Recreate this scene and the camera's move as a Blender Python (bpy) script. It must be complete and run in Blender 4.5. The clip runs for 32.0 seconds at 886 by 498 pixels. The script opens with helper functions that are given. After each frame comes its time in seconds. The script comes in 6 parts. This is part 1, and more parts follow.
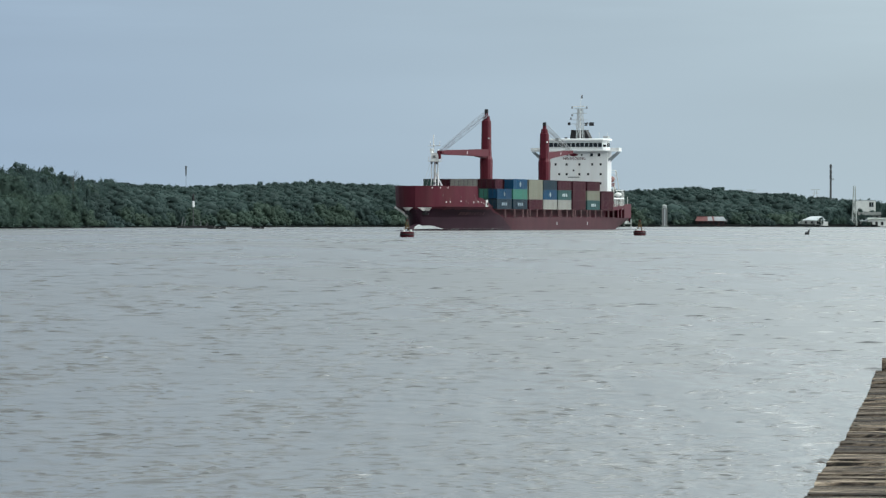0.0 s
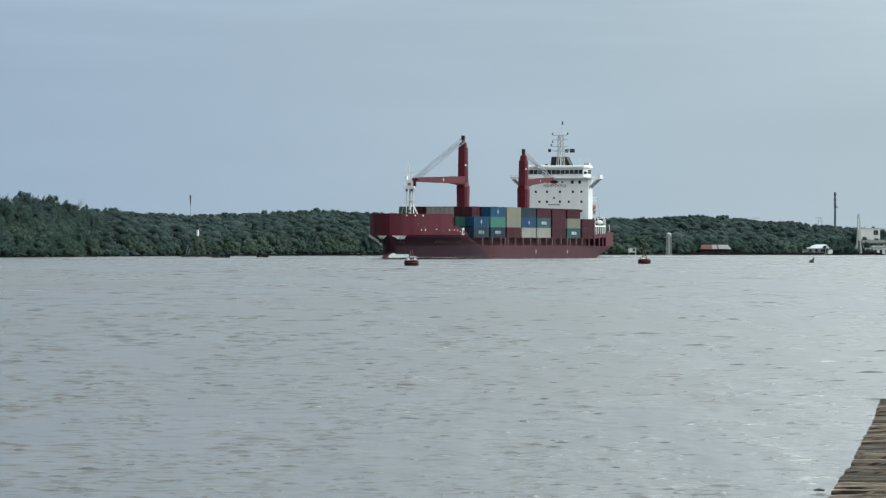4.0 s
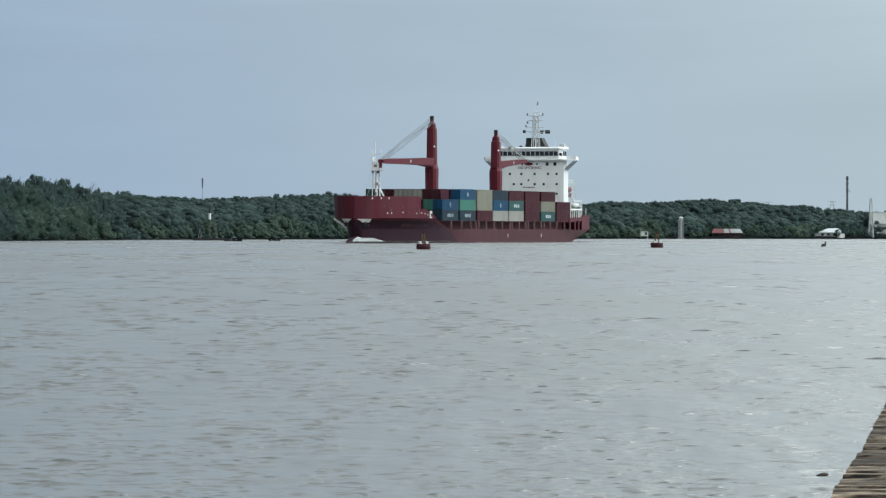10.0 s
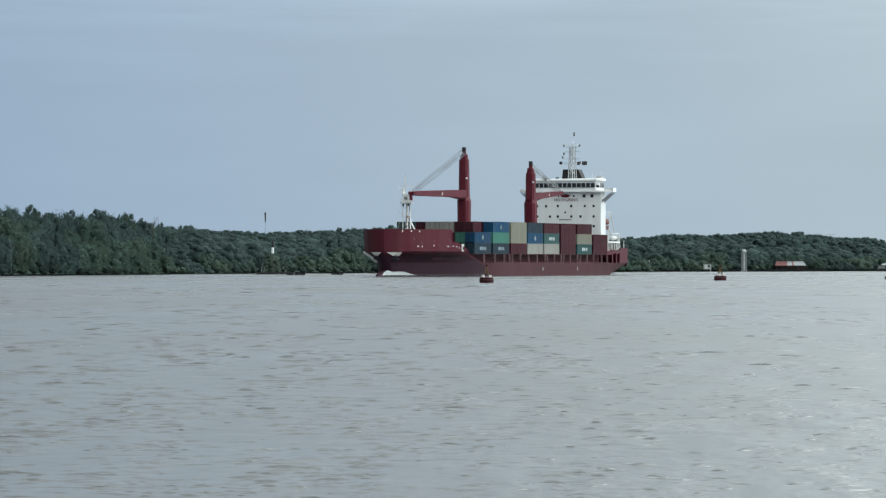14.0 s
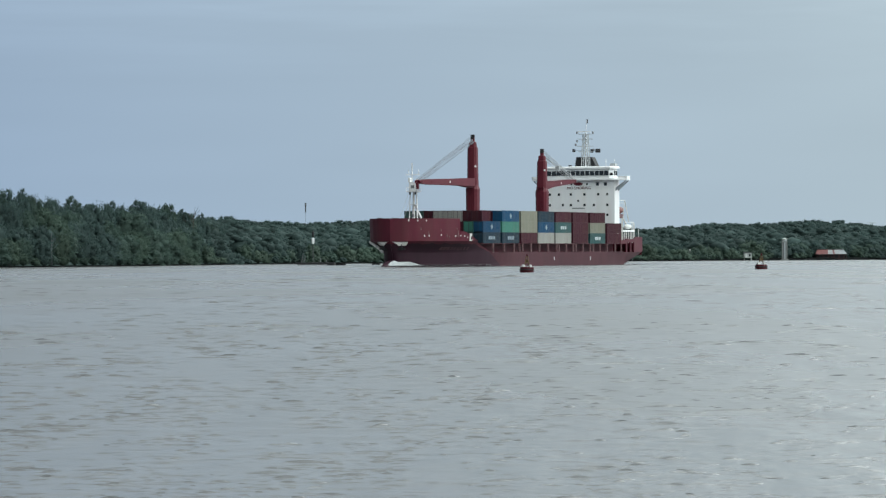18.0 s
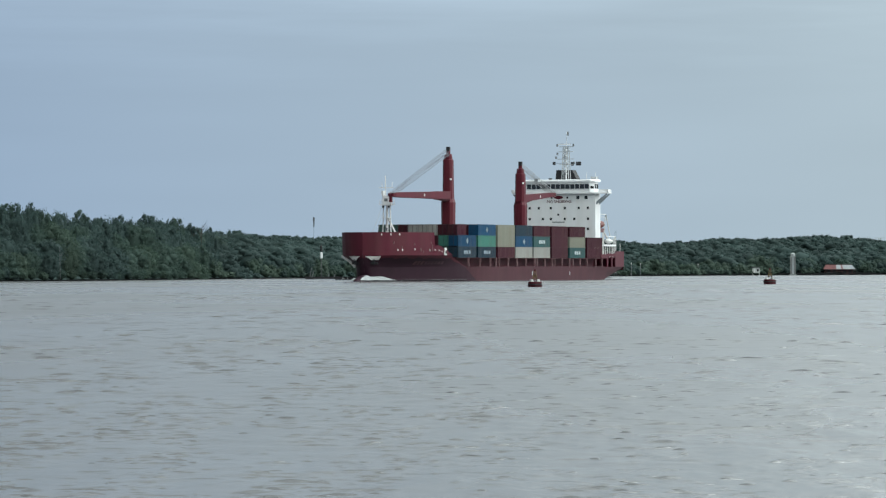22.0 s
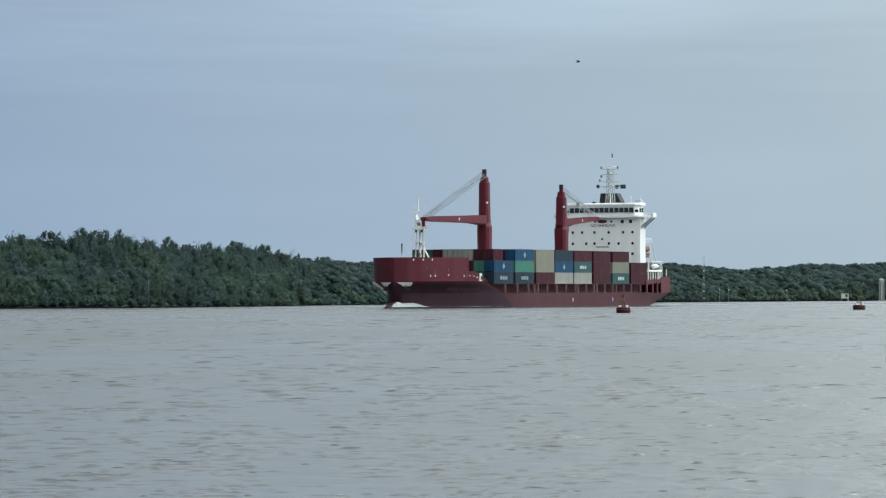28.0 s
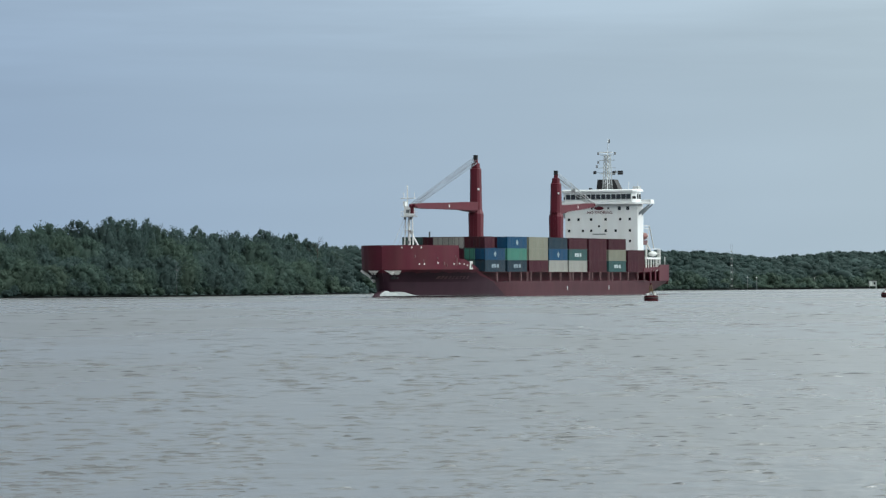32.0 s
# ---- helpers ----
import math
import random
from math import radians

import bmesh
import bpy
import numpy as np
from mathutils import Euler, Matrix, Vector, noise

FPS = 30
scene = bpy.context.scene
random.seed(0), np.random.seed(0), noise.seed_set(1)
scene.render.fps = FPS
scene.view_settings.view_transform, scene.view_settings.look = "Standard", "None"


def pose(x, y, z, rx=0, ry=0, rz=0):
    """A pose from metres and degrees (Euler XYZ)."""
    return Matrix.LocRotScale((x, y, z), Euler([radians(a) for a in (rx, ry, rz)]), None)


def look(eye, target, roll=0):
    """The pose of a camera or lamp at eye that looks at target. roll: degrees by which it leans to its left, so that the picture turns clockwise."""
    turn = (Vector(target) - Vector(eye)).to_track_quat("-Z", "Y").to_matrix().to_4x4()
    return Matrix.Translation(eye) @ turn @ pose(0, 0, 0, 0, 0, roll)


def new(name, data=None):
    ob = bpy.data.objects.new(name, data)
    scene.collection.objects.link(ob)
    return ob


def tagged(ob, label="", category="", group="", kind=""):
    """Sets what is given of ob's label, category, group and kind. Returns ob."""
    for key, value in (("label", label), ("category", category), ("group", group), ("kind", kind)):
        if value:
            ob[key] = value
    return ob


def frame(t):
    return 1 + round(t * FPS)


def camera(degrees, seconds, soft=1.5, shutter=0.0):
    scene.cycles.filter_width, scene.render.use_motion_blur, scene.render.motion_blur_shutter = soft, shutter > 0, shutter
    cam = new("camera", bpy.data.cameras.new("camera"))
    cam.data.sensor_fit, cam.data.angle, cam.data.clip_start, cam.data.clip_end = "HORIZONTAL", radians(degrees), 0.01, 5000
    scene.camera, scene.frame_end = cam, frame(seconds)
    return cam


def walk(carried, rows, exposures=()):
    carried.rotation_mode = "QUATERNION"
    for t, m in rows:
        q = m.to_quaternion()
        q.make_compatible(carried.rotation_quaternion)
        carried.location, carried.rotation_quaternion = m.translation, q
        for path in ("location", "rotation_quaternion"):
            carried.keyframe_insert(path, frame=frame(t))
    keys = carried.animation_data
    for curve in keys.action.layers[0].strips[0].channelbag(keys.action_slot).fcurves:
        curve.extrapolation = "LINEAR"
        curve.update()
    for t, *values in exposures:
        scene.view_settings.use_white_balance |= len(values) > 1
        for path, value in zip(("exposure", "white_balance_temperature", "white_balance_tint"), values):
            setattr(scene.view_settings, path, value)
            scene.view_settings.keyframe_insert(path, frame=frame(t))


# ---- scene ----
# A river seen from an old timber pier; eye 2.9 m above the water, long lens, the camera only pans.
cam = camera(11.78, 32.0, soft=1.3)
EYE = 2.88
# seconds, yaw, pitch, roll
PAN = [
    (0.0, 0.0, -0.403, -0.161), (0.5, -0.11, -0.38, -0.158), (1.0, 0.029, -0.367, -0.02), (1.5, 0.104, -0.31, 0.13),
    (2.0, 0.149, -0.209, 0.181), (2.5, 0.129, -0.14, 0.111), (3.0, 0.115, -0.066, -0.011), (3.5, 0.049, -0.012, -0.101),
    (5.5, 0.108, -0.084, -0.069), (6.0, 0.08, -0.064, -0.091), (6.5, 0.015, -0.023, -0.159), (7.0, -0.029, 0.017, -0.142),
    (7.5, 0.022, 0.046, -0.134), (8.0, 0.14, 0.011, -0.12), (8.5, 0.198, -0.074, -0.084), (9.0, 0.197, -0.166, -0.086),
    (9.5, 0.221, -0.225, -0.163), (10.0, 0.219, -0.241, -0.138), (10.5, 0.274, -0.205, -0.132), (11.0, 0.377, -0.139, -0.111),
    (11.5, 0.485, -0.12, -0.078), (12.0, 0.616, -0.043, -0.129), (12.5, 0.759, 0.127, -0.138), (13.0, 0.814, 0.159, -0.102),
    (13.5, 0.943, 0.133, 0.029), (14.0, 1.057, 0.205, 0.02), (14.5, 1.154, 0.16, -0.097), (16.5, 1.329, 0.186, 0.054),
    (17.0, 1.479, 0.077, 0.123), (17.5, 1.581, 0.059, 0.183), (18.0, 1.596, 0.07, 0.22), (18.5, 1.713, 0.083, 0.056),
    (19.0, 1.815, 0.142, 0.057), (19.5, 1.787, 0.176, 0.078), (20.0, 1.67, 0.116, 0.119), (20.5, 1.571, 0.078, 0.199),
    (21.0, 1.516, 0.08, 0.271), (21.5, 1.562, 0.145, 0.289), (22.0, 1.705, 0.264, 0.14), (22.5, 1.831, 0.367, 0.167),
    (23.0, 1.936, 0.428, 0.239), (23.5, 1.973, 0.461, 0.224), (24.0, 2.032, 0.466, 0.259), (24.5, 2.105, 0.437, 0.303),
    (25.0, 2.184, 0.421, 0.306), (25.5, 2.274, 0.411, 0.371), (27.5, 2.742, 0.673, 0.321), (28.0, 2.88, 0.617, 0.229),
    (28.5, 2.945, 0.556, 0.267), (29.0, 2.961, 0.566, 0.335), (29.5, 2.9, 0.577, 0.29), (30.0, 2.887, 0.555, 0.291),
    (30.5, 3.026, 0.51, 0.3), (31.0, 3.133, 0.467, 0.281), (31.5, 3.17, 0.456, 0.292), (32.0, 3.251, 0.463, 0.334),
]
walk(cam, [(t, pose(0, 0, EYE, 90 + p, r, w)) for t, w, p, r in PAN])

# ---- sky, sun ----
SUN_ELEV, SUN_AZ = 45.0, 125.0          # azimuth from the view's forward, to the right
SUN_DIR = (math.sin(radians(SUN_AZ)) * math.cos(radians(SUN_ELEV)), math.cos(radians(SUN_AZ)) * math.cos(radians(SUN_ELEV)), math.sin(radians(SUN_ELEV)))
world = bpy.data.worlds.new("overcast")
scene.world = world
world.use_nodes = True


def sky_nodes():
    nt = world.node_tree
    nt.nodes.clear()
    N, L = nt.nodes.new, nt.links.new
    out, bg = N("ShaderNodeOutputWorld"), N("ShaderNodeBackground")
    sky = N("ShaderNodeTexSky")
    sky.sky_type, sky.sun_disc = "NISHITA", False
    sky.sun_elevation, sky.sun_rotation = radians(SUN_ELEV), radians(SUN_AZ)
    sky.air_density, sky.dust_density = 1.0, 3.0
    co = N("ShaderNodeTexCoord")
    sep = N("ShaderNodeSeparateXYZ")
    L(co.outputs["Generated"], sep.inputs[0])
    # cloud sheet: bluish grey to the west, paler towards the hidden sun, greyer overhead
    side = N("ShaderNodeMapRange")
    side.inputs["From Min"].default_value, side.inputs["From Max"].default_value = -0.16, 0.16
    L(sep.outputs["X"], side.inputs["Value"])
    low = N("ShaderNodeMix")
    low.data_type = "RGBA"
    low.inputs["A"].default_value, low.inputs["B"].default_value = (0.315, 0.438, 0.602, 1), (0.525, 0.645, 0.70, 1)
    L(side.outputs[0], low.inputs["Factor"])
    # an overcast dome: three times as bright overhead as at the horizon
    dome = N("ShaderNodeMapRange")
    dome.inputs["From Min"].default_value, dome.inputs["From Max"].default_value = 0.03, 1.0
    dome.inputs["To Min"].default_value, dome.inputs["To Max"].default_value = 1.0, 2.35
    L(sep.outputs["Z"], dome.inputs["Value"])
    # bright sky patch added right and above the view to lighten the water
    right_boost, raised, glow = N("ShaderNodeMapRange"), N("ShaderNodeMapRange"), N("ShaderNodeMath")
    for node, lo, hi, top, axis in ((right_boost, -0.03, 0.20, 3.5, "X"), (raised, 0.105, 0.30, 1.0, "Z")):
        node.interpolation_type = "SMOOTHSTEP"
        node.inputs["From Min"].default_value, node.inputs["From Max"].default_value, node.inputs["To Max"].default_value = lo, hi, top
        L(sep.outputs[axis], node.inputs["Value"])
    # darker sky added left and above the view to dim the water
    left_dim, sides = N("ShaderNodeMapRange"), N("ShaderNodeMath")
    left_dim.interpolation_type = "SMOOTHSTEP"
    left_dim.inputs["From Min"].default_value, left_dim.inputs["From Max"].default_value = -0.20, 0.0
    left_dim.inputs["To Min"].default_value, left_dim.inputs["To Max"].default_value = -0.55, 0.0
    L(sep.outputs["X"], left_dim.inputs["Value"])
    L(right_boost.outputs[0], sides.inputs[0])
    L(left_dim.outputs[0], sides.inputs[1])
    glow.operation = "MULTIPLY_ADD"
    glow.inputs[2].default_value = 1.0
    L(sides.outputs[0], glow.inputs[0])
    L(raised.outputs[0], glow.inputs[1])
    up = N("ShaderNodeMapRange")
    up.interpolation_type = "SMOOTHSTEP"
    up.inputs["From Min"].default_value, up.inputs["From Max"].default_value = 0.03, 0.26
    L(sep.outputs["Z"], up.inputs["Value"])
    grey = N("ShaderNodeMix")
    grey.data_type = "RGBA"
    grey.inputs["B"].default_value = (0.482, 0.531, 0.526, 1)
    L(low.outputs["Result"], grey.inputs["A"])
    L(up.outputs[0], grey.inputs["Factor"])
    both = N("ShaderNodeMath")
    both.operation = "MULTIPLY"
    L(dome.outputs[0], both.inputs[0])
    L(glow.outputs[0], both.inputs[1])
    high = N("ShaderNodeVectorMath")
    high.operation = "SCALE"
    L(grey.outputs["Result"], high.inputs[0])
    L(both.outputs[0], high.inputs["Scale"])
    # soft long cloud bands
    mp = N("ShaderNodeMapping")
    mp.inputs["Scale"].default_value = (5.0, 5.0, 30.0)
    mp.inputs["Rotation"].default_value = (0, radians(4), 0)
    L(co.outputs["Generated"], mp.inputs[0])
    nz = N("ShaderNodeTexNoise")
    nz.inputs["Scale"].default_value, nz.inputs["Detail"].default_value, nz.inputs["Roughness"].default_value = 1.3, 3.0, 0.45
    L(mp.outputs[0], nz.inputs["Vector"])
    band = N("ShaderNodeMapRange")
    band.inputs["From Min"].default_value, band.inputs["From Max"].default_value = 0.3, 0.7
    band.inputs["To Min"].default_value, band.inputs["To Max"].default_value = 0.95, 1.05
    L(nz.outputs[0], band.inputs["Value"])
    # thin pale streaks higher up
    mp2 = N("ShaderNodeMapping")
    mp2.inputs["Scale"].default_value, mp2.inputs["Location"].default_value = (9.0, 9.0, 110.0), (3.3, 0.4, 1.7)
    mp2.inputs["Rotation"].default_value = (0, radians(-3), 0)
    L(co.outputs["Generated"], mp2.inputs[0])
    wisp, wisp_on, streaks, sum_ = N("ShaderNodeTexNoise"), N("ShaderNodeMapRange"), N("ShaderNodeMapRange"), N("ShaderNodeMath")
    wisp.inputs["Scale"].default_value, wisp.inputs["Detail"].default_value, wisp.inputs["Roughness"].default_value = 1.6, 4.0, 0.55
    L(mp2.outputs[0], wisp.inputs["Vector"])
    wisp_on.interpolation_type = "SMOOTHSTEP"
    wisp_on.inputs["From Min"].default_value, wisp_on.inputs["From Max"].default_value, wisp_on.inputs["To Max"].default_value = 0.03, 0.065, 0.09
    L(sep.outputs["Z"], wisp_on.inputs["Value"])
    streaks.inputs["From Min"].default_value, streaks.inputs["From Max"].default_value = 0.42, 0.75
    L(wisp.outputs[0], streaks.inputs["Value"])
    sum_.operation = "MULTIPLY_ADD"
    L(streaks.outputs[0], sum_.inputs[0])
    L(wisp_on.outputs[0], sum_.inputs[1])
    L(band.outputs[0], sum_.inputs[2])
    # the ragged lower edge of a paler cloud bank
    warp, place, ring, edge, bank = N("ShaderNodeVectorMath"), N("ShaderNodeMapping"), N("ShaderNodeVectorMath"), N("ShaderNodeMapRange"), N("ShaderNodeMath")
    warp.operation = "MULTIPLY_ADD"
    L(wisp.outputs["Color"], warp.inputs[0])
    warp.inputs[1].default_value = (0.05, 0.0, 0.006)
    L(co.outputs["Generated"], warp.inputs[2])
    place.vector_type = "POINT"
    place.inputs["Location"].default_value, place.inputs["Scale"].default_value = (-0.22, 0.0, -8.6), (25.0, 0.0, 125.0)
    L(warp.outputs[0], place.inputs[0])
    ring.operation = "LENGTH"
    L(place.outputs[0], ring.inputs[0])
    edge.interpolation_type = "SMOOTHSTEP"
    edge.inputs["From Min"].default_value, edge.inputs["From Max"].default_value = 1.25, 0.45
    edge.inputs["To Min"].default_value, edge.inputs["To Max"].default_value = 0.0, 0.10
    L(ring.outputs["Value"], edge.inputs["Value"])
    L(sum_.outputs[0], bank.inputs[0])
    L(edge.outputs[0], bank.inputs[1])
    mul = N("ShaderNodeVectorMath")
    mul.operation = "SCALE"
    L(high.outputs[0], mul.inputs[0])
    L(bank.outputs[0], mul.inputs["Scale"])
    thin = N("ShaderNodeVectorMath")
    thin.operation = "SCALE"
    thin.inputs["Scale"].default_value = 0.07
    L(sky.outputs[0], thin.inputs[0])
    mix = N("ShaderNodeMix")
    mix.data_type = "RGBA"
    mix.inputs["Factor"].default_value = 0.88       # cloud cover
    L(thin.outputs[0], mix.inputs["A"])
    L(mul.outputs[0], mix.inputs["B"])
    L(mix.outputs["Result"], bg.inputs["Color"])
    bg.inputs["Strength"].default_value = 1.0
    L(bg.outputs[0], out.inputs[0])


sky_nodes()
sun_data = bpy.data.lights.new("sun", "SUN")
sun_data.energy, sun_data.angle, sun_data.color = 0.45, radians(30), (1.0, 0.96, 0.9)
sun = new("sun", sun_data)
sun.matrix_world = look(Vector(SUN_DIR) * 500, (0, 0, 0))
scene.view_settings.exposure = 0.0

# ---- materials ----


def material(name, color, rough=0.6, metal=0.0, var=0.15, scale=1.0, bump=0.0, dirt=None, dirt_amount=0.4, dirt_scale=0.15, rnd=0.0, island=0.0, streak=1.0, gloss=0.2):
    """Paint with grain at two scales, stains, and a shift from piece to piece."""
    m = bpy.data.materials.new(name)
    m.use_nodes = True
    nt = m.node_tree
    N, L = nt.nodes.new, nt.links.new
    b = nt.nodes["Principled BSDF"]
    b.inputs["Roughness"].default_value, b.inputs["Metallic"].default_value = rough, metal
    b.inputs["Specular IOR Level"].default_value = gloss
    co = N("ShaderNodeTexCoord")
    mp = N("ShaderNodeMapping")
    mp.inputs["Scale"].default_value = (scale, scale, scale / streak)
    L(co.outputs["Object"], mp.inputs[0])
    fine = N("ShaderNodeTexNoise")
    fine.inputs["Scale"].default_value, fine.inputs["Detail"].default_value = 1.0, 6.0
    L(mp.outputs[0], fine.inputs["Vector"])
    lum = N("ShaderNodeMapRange")
    lum.inputs["From Min"].default_value, lum.inputs["From Max"].default_value = 0.3, 0.7
    lum.inputs["To Min"].default_value, lum.inputs["To Max"].default_value = 1 - var, 1 + var
    L(fine.outputs[0], lum.inputs["Value"])
    base = N("ShaderNodeVectorMath")
    base.operation = "SCALE"
    base.inputs[0].default_value = color
    L(lum.outputs[0], base.inputs["Scale"])
    last = base.outputs[0]
    if dirt:
        mp2 = N("ShaderNodeMapping")
        mp2.inputs["Scale"].default_value = (dirt_scale, dirt_scale, dirt_scale / streak)
        L(co.outputs["Object"], mp2.inputs[0])
        big = N("ShaderNodeTexNoise")
        big.inputs["Scale"].default_value, big.inputs["Detail"].default_value = 1.0, 5.0
        L(mp2.outputs[0], big.inputs["Vector"])
        k = N("ShaderNodeMapRange")
        k.inputs["From Min"].default_value, k.inputs["From Max"].default_value = 0.48, 0.75
        k.inputs["To Max"].default_value = dirt_amount
        L(big.outputs[0], k.inputs["Value"])
        mx = N("ShaderNodeMix")
        mx.data_type = "RGBA"
        mx.inputs["B"].default_value = (*dirt, 1)
        L(k.outputs[0], mx.inputs["Factor"])
        L(last, mx.inputs["A"])
        last = mx.outputs["Result"]
    if rnd or island:
        src = N("ShaderNodeObjectInfo").outputs["Random"] if rnd else N("ShaderNodeNewGeometry").outputs["Random Per Island"]
        k = N("ShaderNodeMapRange")
        k.inputs["To Min"].default_value, k.inputs["To Max"].default_value = 1 - (rnd or island), 1 + (rnd or island)
        L(src, k.inputs["Value"])
        v = N("ShaderNodeVectorMath")
        v.operation = "SCALE"
        L(last, v.inputs[0])
        L(k.outputs[0], v.inputs["Scale"])
        last = v.outputs[0]
    L(last, b.inputs["Base Color"])
    if bump:
        bp = N("ShaderNodeBump")
        bp.inputs["Strength"].default_value, bp.inputs["Distance"].default_value = 1.0, bump
        L(fine.outputs[0], bp.inputs["Height"])
        L(bp.outputs[0], b.inputs["Normal"])
    return m


def water_material():
    m = bpy.data.materials.new("river_water")
    m.use_nodes = True
    nt = m.node_tree
    N, L = nt.nodes.new, nt.links.new
    b = nt.nodes["Principled BSDF"]
    b.inputs["Roughness"].default_value, b.inputs["IOR"].default_value = 0.3, 1.333
    b.inputs["Base Color"].default_value = (0.086, 0.089, 0.093, 1)
    co = N("ShaderNodeTexCoord")
    last = None
    for sx, sy, dist, det, seed in ((3.5, 0.9, 0.018, 2.0, 3.0), (1.1, 0.27, 0.05, 2.0, 17.0), (0.3, 0.06, 0.12, 2.0, 40.0)):
        mp = N("ShaderNodeMapping")
        mp.inputs["Scale"].default_value, mp.inputs["Location"].default_value = (sx, sy, 1), (seed, seed * 2, 0)
        mp.inputs["Rotation"].default_value = (0, 0, radians(4 - seed * 0.2))
        L(co.outputs["Object"], mp.inputs[0])
        nz = N("ShaderNodeTexNoise")
        nz.inputs["Scale"].default_value, nz.inputs["Detail"].default_value = 1.0, det
        L(mp.outputs[0], nz.inputs["Vector"])
        bp = N("ShaderNodeBump")
        bp.inputs["Strength"].default_value, bp.inputs["Distance"].default_value = 1.0, dist
        L(nz.outputs[0], bp.inputs["Height"])
        if last:
            L(last, bp.inputs["Normal"])
        last = bp.outputs[0]
    L(last, b.inputs["Normal"])
    # slicks and ruffled patches
    mp = N("ShaderNodeMapping")
    mp.inputs["Scale"].default_value = (0.03, 0.008, 1)
    L(co.outputs["Object"], mp.inputs[0])
    nz, rough = N("ShaderNodeTexNoise"), N("ShaderNodeMapRange")
    nz.inputs["Scale"].default_value, nz.inputs["Detail"].default_value = 1.0, 4.0
    L(mp.outputs[0], nz.inputs["Vector"])
    rough.inputs["From Min"].default_value, rough.inputs["From Max"].default_value = 0.3, 0.7
    rough.inputs["To Min"].default_value, rough.inputs["To Max"].default_value = 0.21, 0.33
    L(nz.outputs[0], rough.inputs["Value"])
    L(rough.outputs[0], b.inputs["Roughness"])
    return m


WATER = water_material()
HULL_RED = material("hull_red_paint", (0.066, 0.0080, 0.0175), 0.55, var=0.12, scale=0.6, dirt=(0.07, 0.022, 0.024), dirt_amount=0.5, dirt_scale=0.22, streak=4)
# hull paint in two tones: the lit flat side, then the bow's shade
HULL_LIT = material("lit_hull_paint", (0.047, 0.0125, 0.0185), 0.6, var=0.16, scale=0.6, dirt=(0.066, 0.023, 0.027), dirt_amount=0.5, dirt_scale=0.2, streak=3)
HULL_SHADED = material("shaded_hull_paint", (0.021, 0.0062, 0.0128), 0.6, var=0.18, scale=0.5, dirt=(0.026, 0.010, 0.017), dirt_amount=0.5, dirt_scale=0.2, streak=3)
POST = material("worn_post_paint", (0.125, 0.070, 0.075), 0.7, var=0.2, scale=2)
DECK_RED = material("deck_red_paint", (0.07, 0.012, 0.016), 0.7, var=0.2, scale=0.8)
CRANE_RED = material("crane_red_paint", (0.078, 0.0088, 0.0175), 0.5, var=0.12, scale=0.7, dirt=(0.075, 0.02, 0.022), streak=4)
WHITE = material("white_ship_paint", (0.63, 0.645, 0.655), 0.5, var=0.05, scale=0.5, dirt=(0.5, 0.42, 0.34), dirt_amount=0.22, dirt_scale=0.35, streak=6)
BLACK = material("black_paint", (0.02, 0.02, 0.022), 0.6)
GLASS = material("dark_window_glass", (0.012, 0.014, 0.016), 0.08, var=0.0, gloss=0.5)
ROPE = material("steel_rope", (0.15, 0.165, 0.19), 0.6, metal=0.2)
MARK = material("faded_white_mark", (0.17, 0.21, 0.24), 0.7, var=0.3, scale=2.0)
POCKET_LIT_WHITE = material("pocket_and_lit_strip_paint", (0.8, 0.78, 0.76), 0.6, var=0.1)
BOXMARK = material("white_container_mark", (0.30, 0.34, 0.35), 0.7, var=0.25, scale=2.0)
NAME = material("faded_lettering", (0.085, 0.050, 0.060), 0.7, var=0.4, scale=1.2)
ORANGE = material("orange_lifeboat", (0.12, 0.042, 0.036), 0.45)
FOAM = material("white_foam", (0.28, 0.30, 0.305), 0.9, var=0.15, scale=1.5, bump=0.2)
DARKSTEEL = material("dark_grey_steel", (0.16, 0.17, 0.18), 0.6, var=0.1)
DULLSTEEL = material("dull_dark_steel", (0.07, 0.075, 0.08), 0.7, var=0.15)
GREYSTEEL = material("grey_steel", (0.35, 0.37, 0.38), 0.6, var=0.1)


def box_paint(name, c):
    return material(name, c, 0.55, var=0.10, scale=0.8, dirt=(c[0] * 0.55 + 0.05, c[1] * 0.5 + 0.03, c[2] * 0.5 + 0.02), dirt_amount=0.45, dirt_scale=0.35, rnd=0.12, streak=3, gloss=0.08)


BOX = {
    "b": box_paint("blue_container", (0.007, 0.040, 0.085)), "n": box_paint("navy_container", (0.013, 0.028, 0.042)),
    "g": box_paint("sea_green_container", (0.034, 0.115, 0.092)), "t": box_paint("teal_container", (0.022, 0.058, 0.060)),
    "k": box_paint("khaki_container", (0.14, 0.143, 0.116)), "y": box_paint("grey_container", (0.22, 0.222, 0.208)),
    "r": box_paint("maroon_container", (0.036, 0.0092, 0.0155)), "d": box_paint("dark_green_container", (0.035, 0.07, 0.065)),
}
BUOY_RED = material("buoy_red_paint", (0.042, 0.0055, 0.0095), 0.6, var=0.2, scale=2, dirt=(0.03, 0.012, 0.012), gloss=0.1)
BUOY_YELLOW = material("yellow_paint", (0.10, 0.068, 0.034), 0.6, var=0.15)
DRIFT = material("waterlogged_wood", (0.022, 0.016, 0.014), 0.7, var=0.3, scale=12, bump=0.004)
DULLWALL = material("dull_grey_wall", (0.17, 0.185, 0.18), 0.85, var=0.15, dirt=(0.1, 0.11, 0.1))
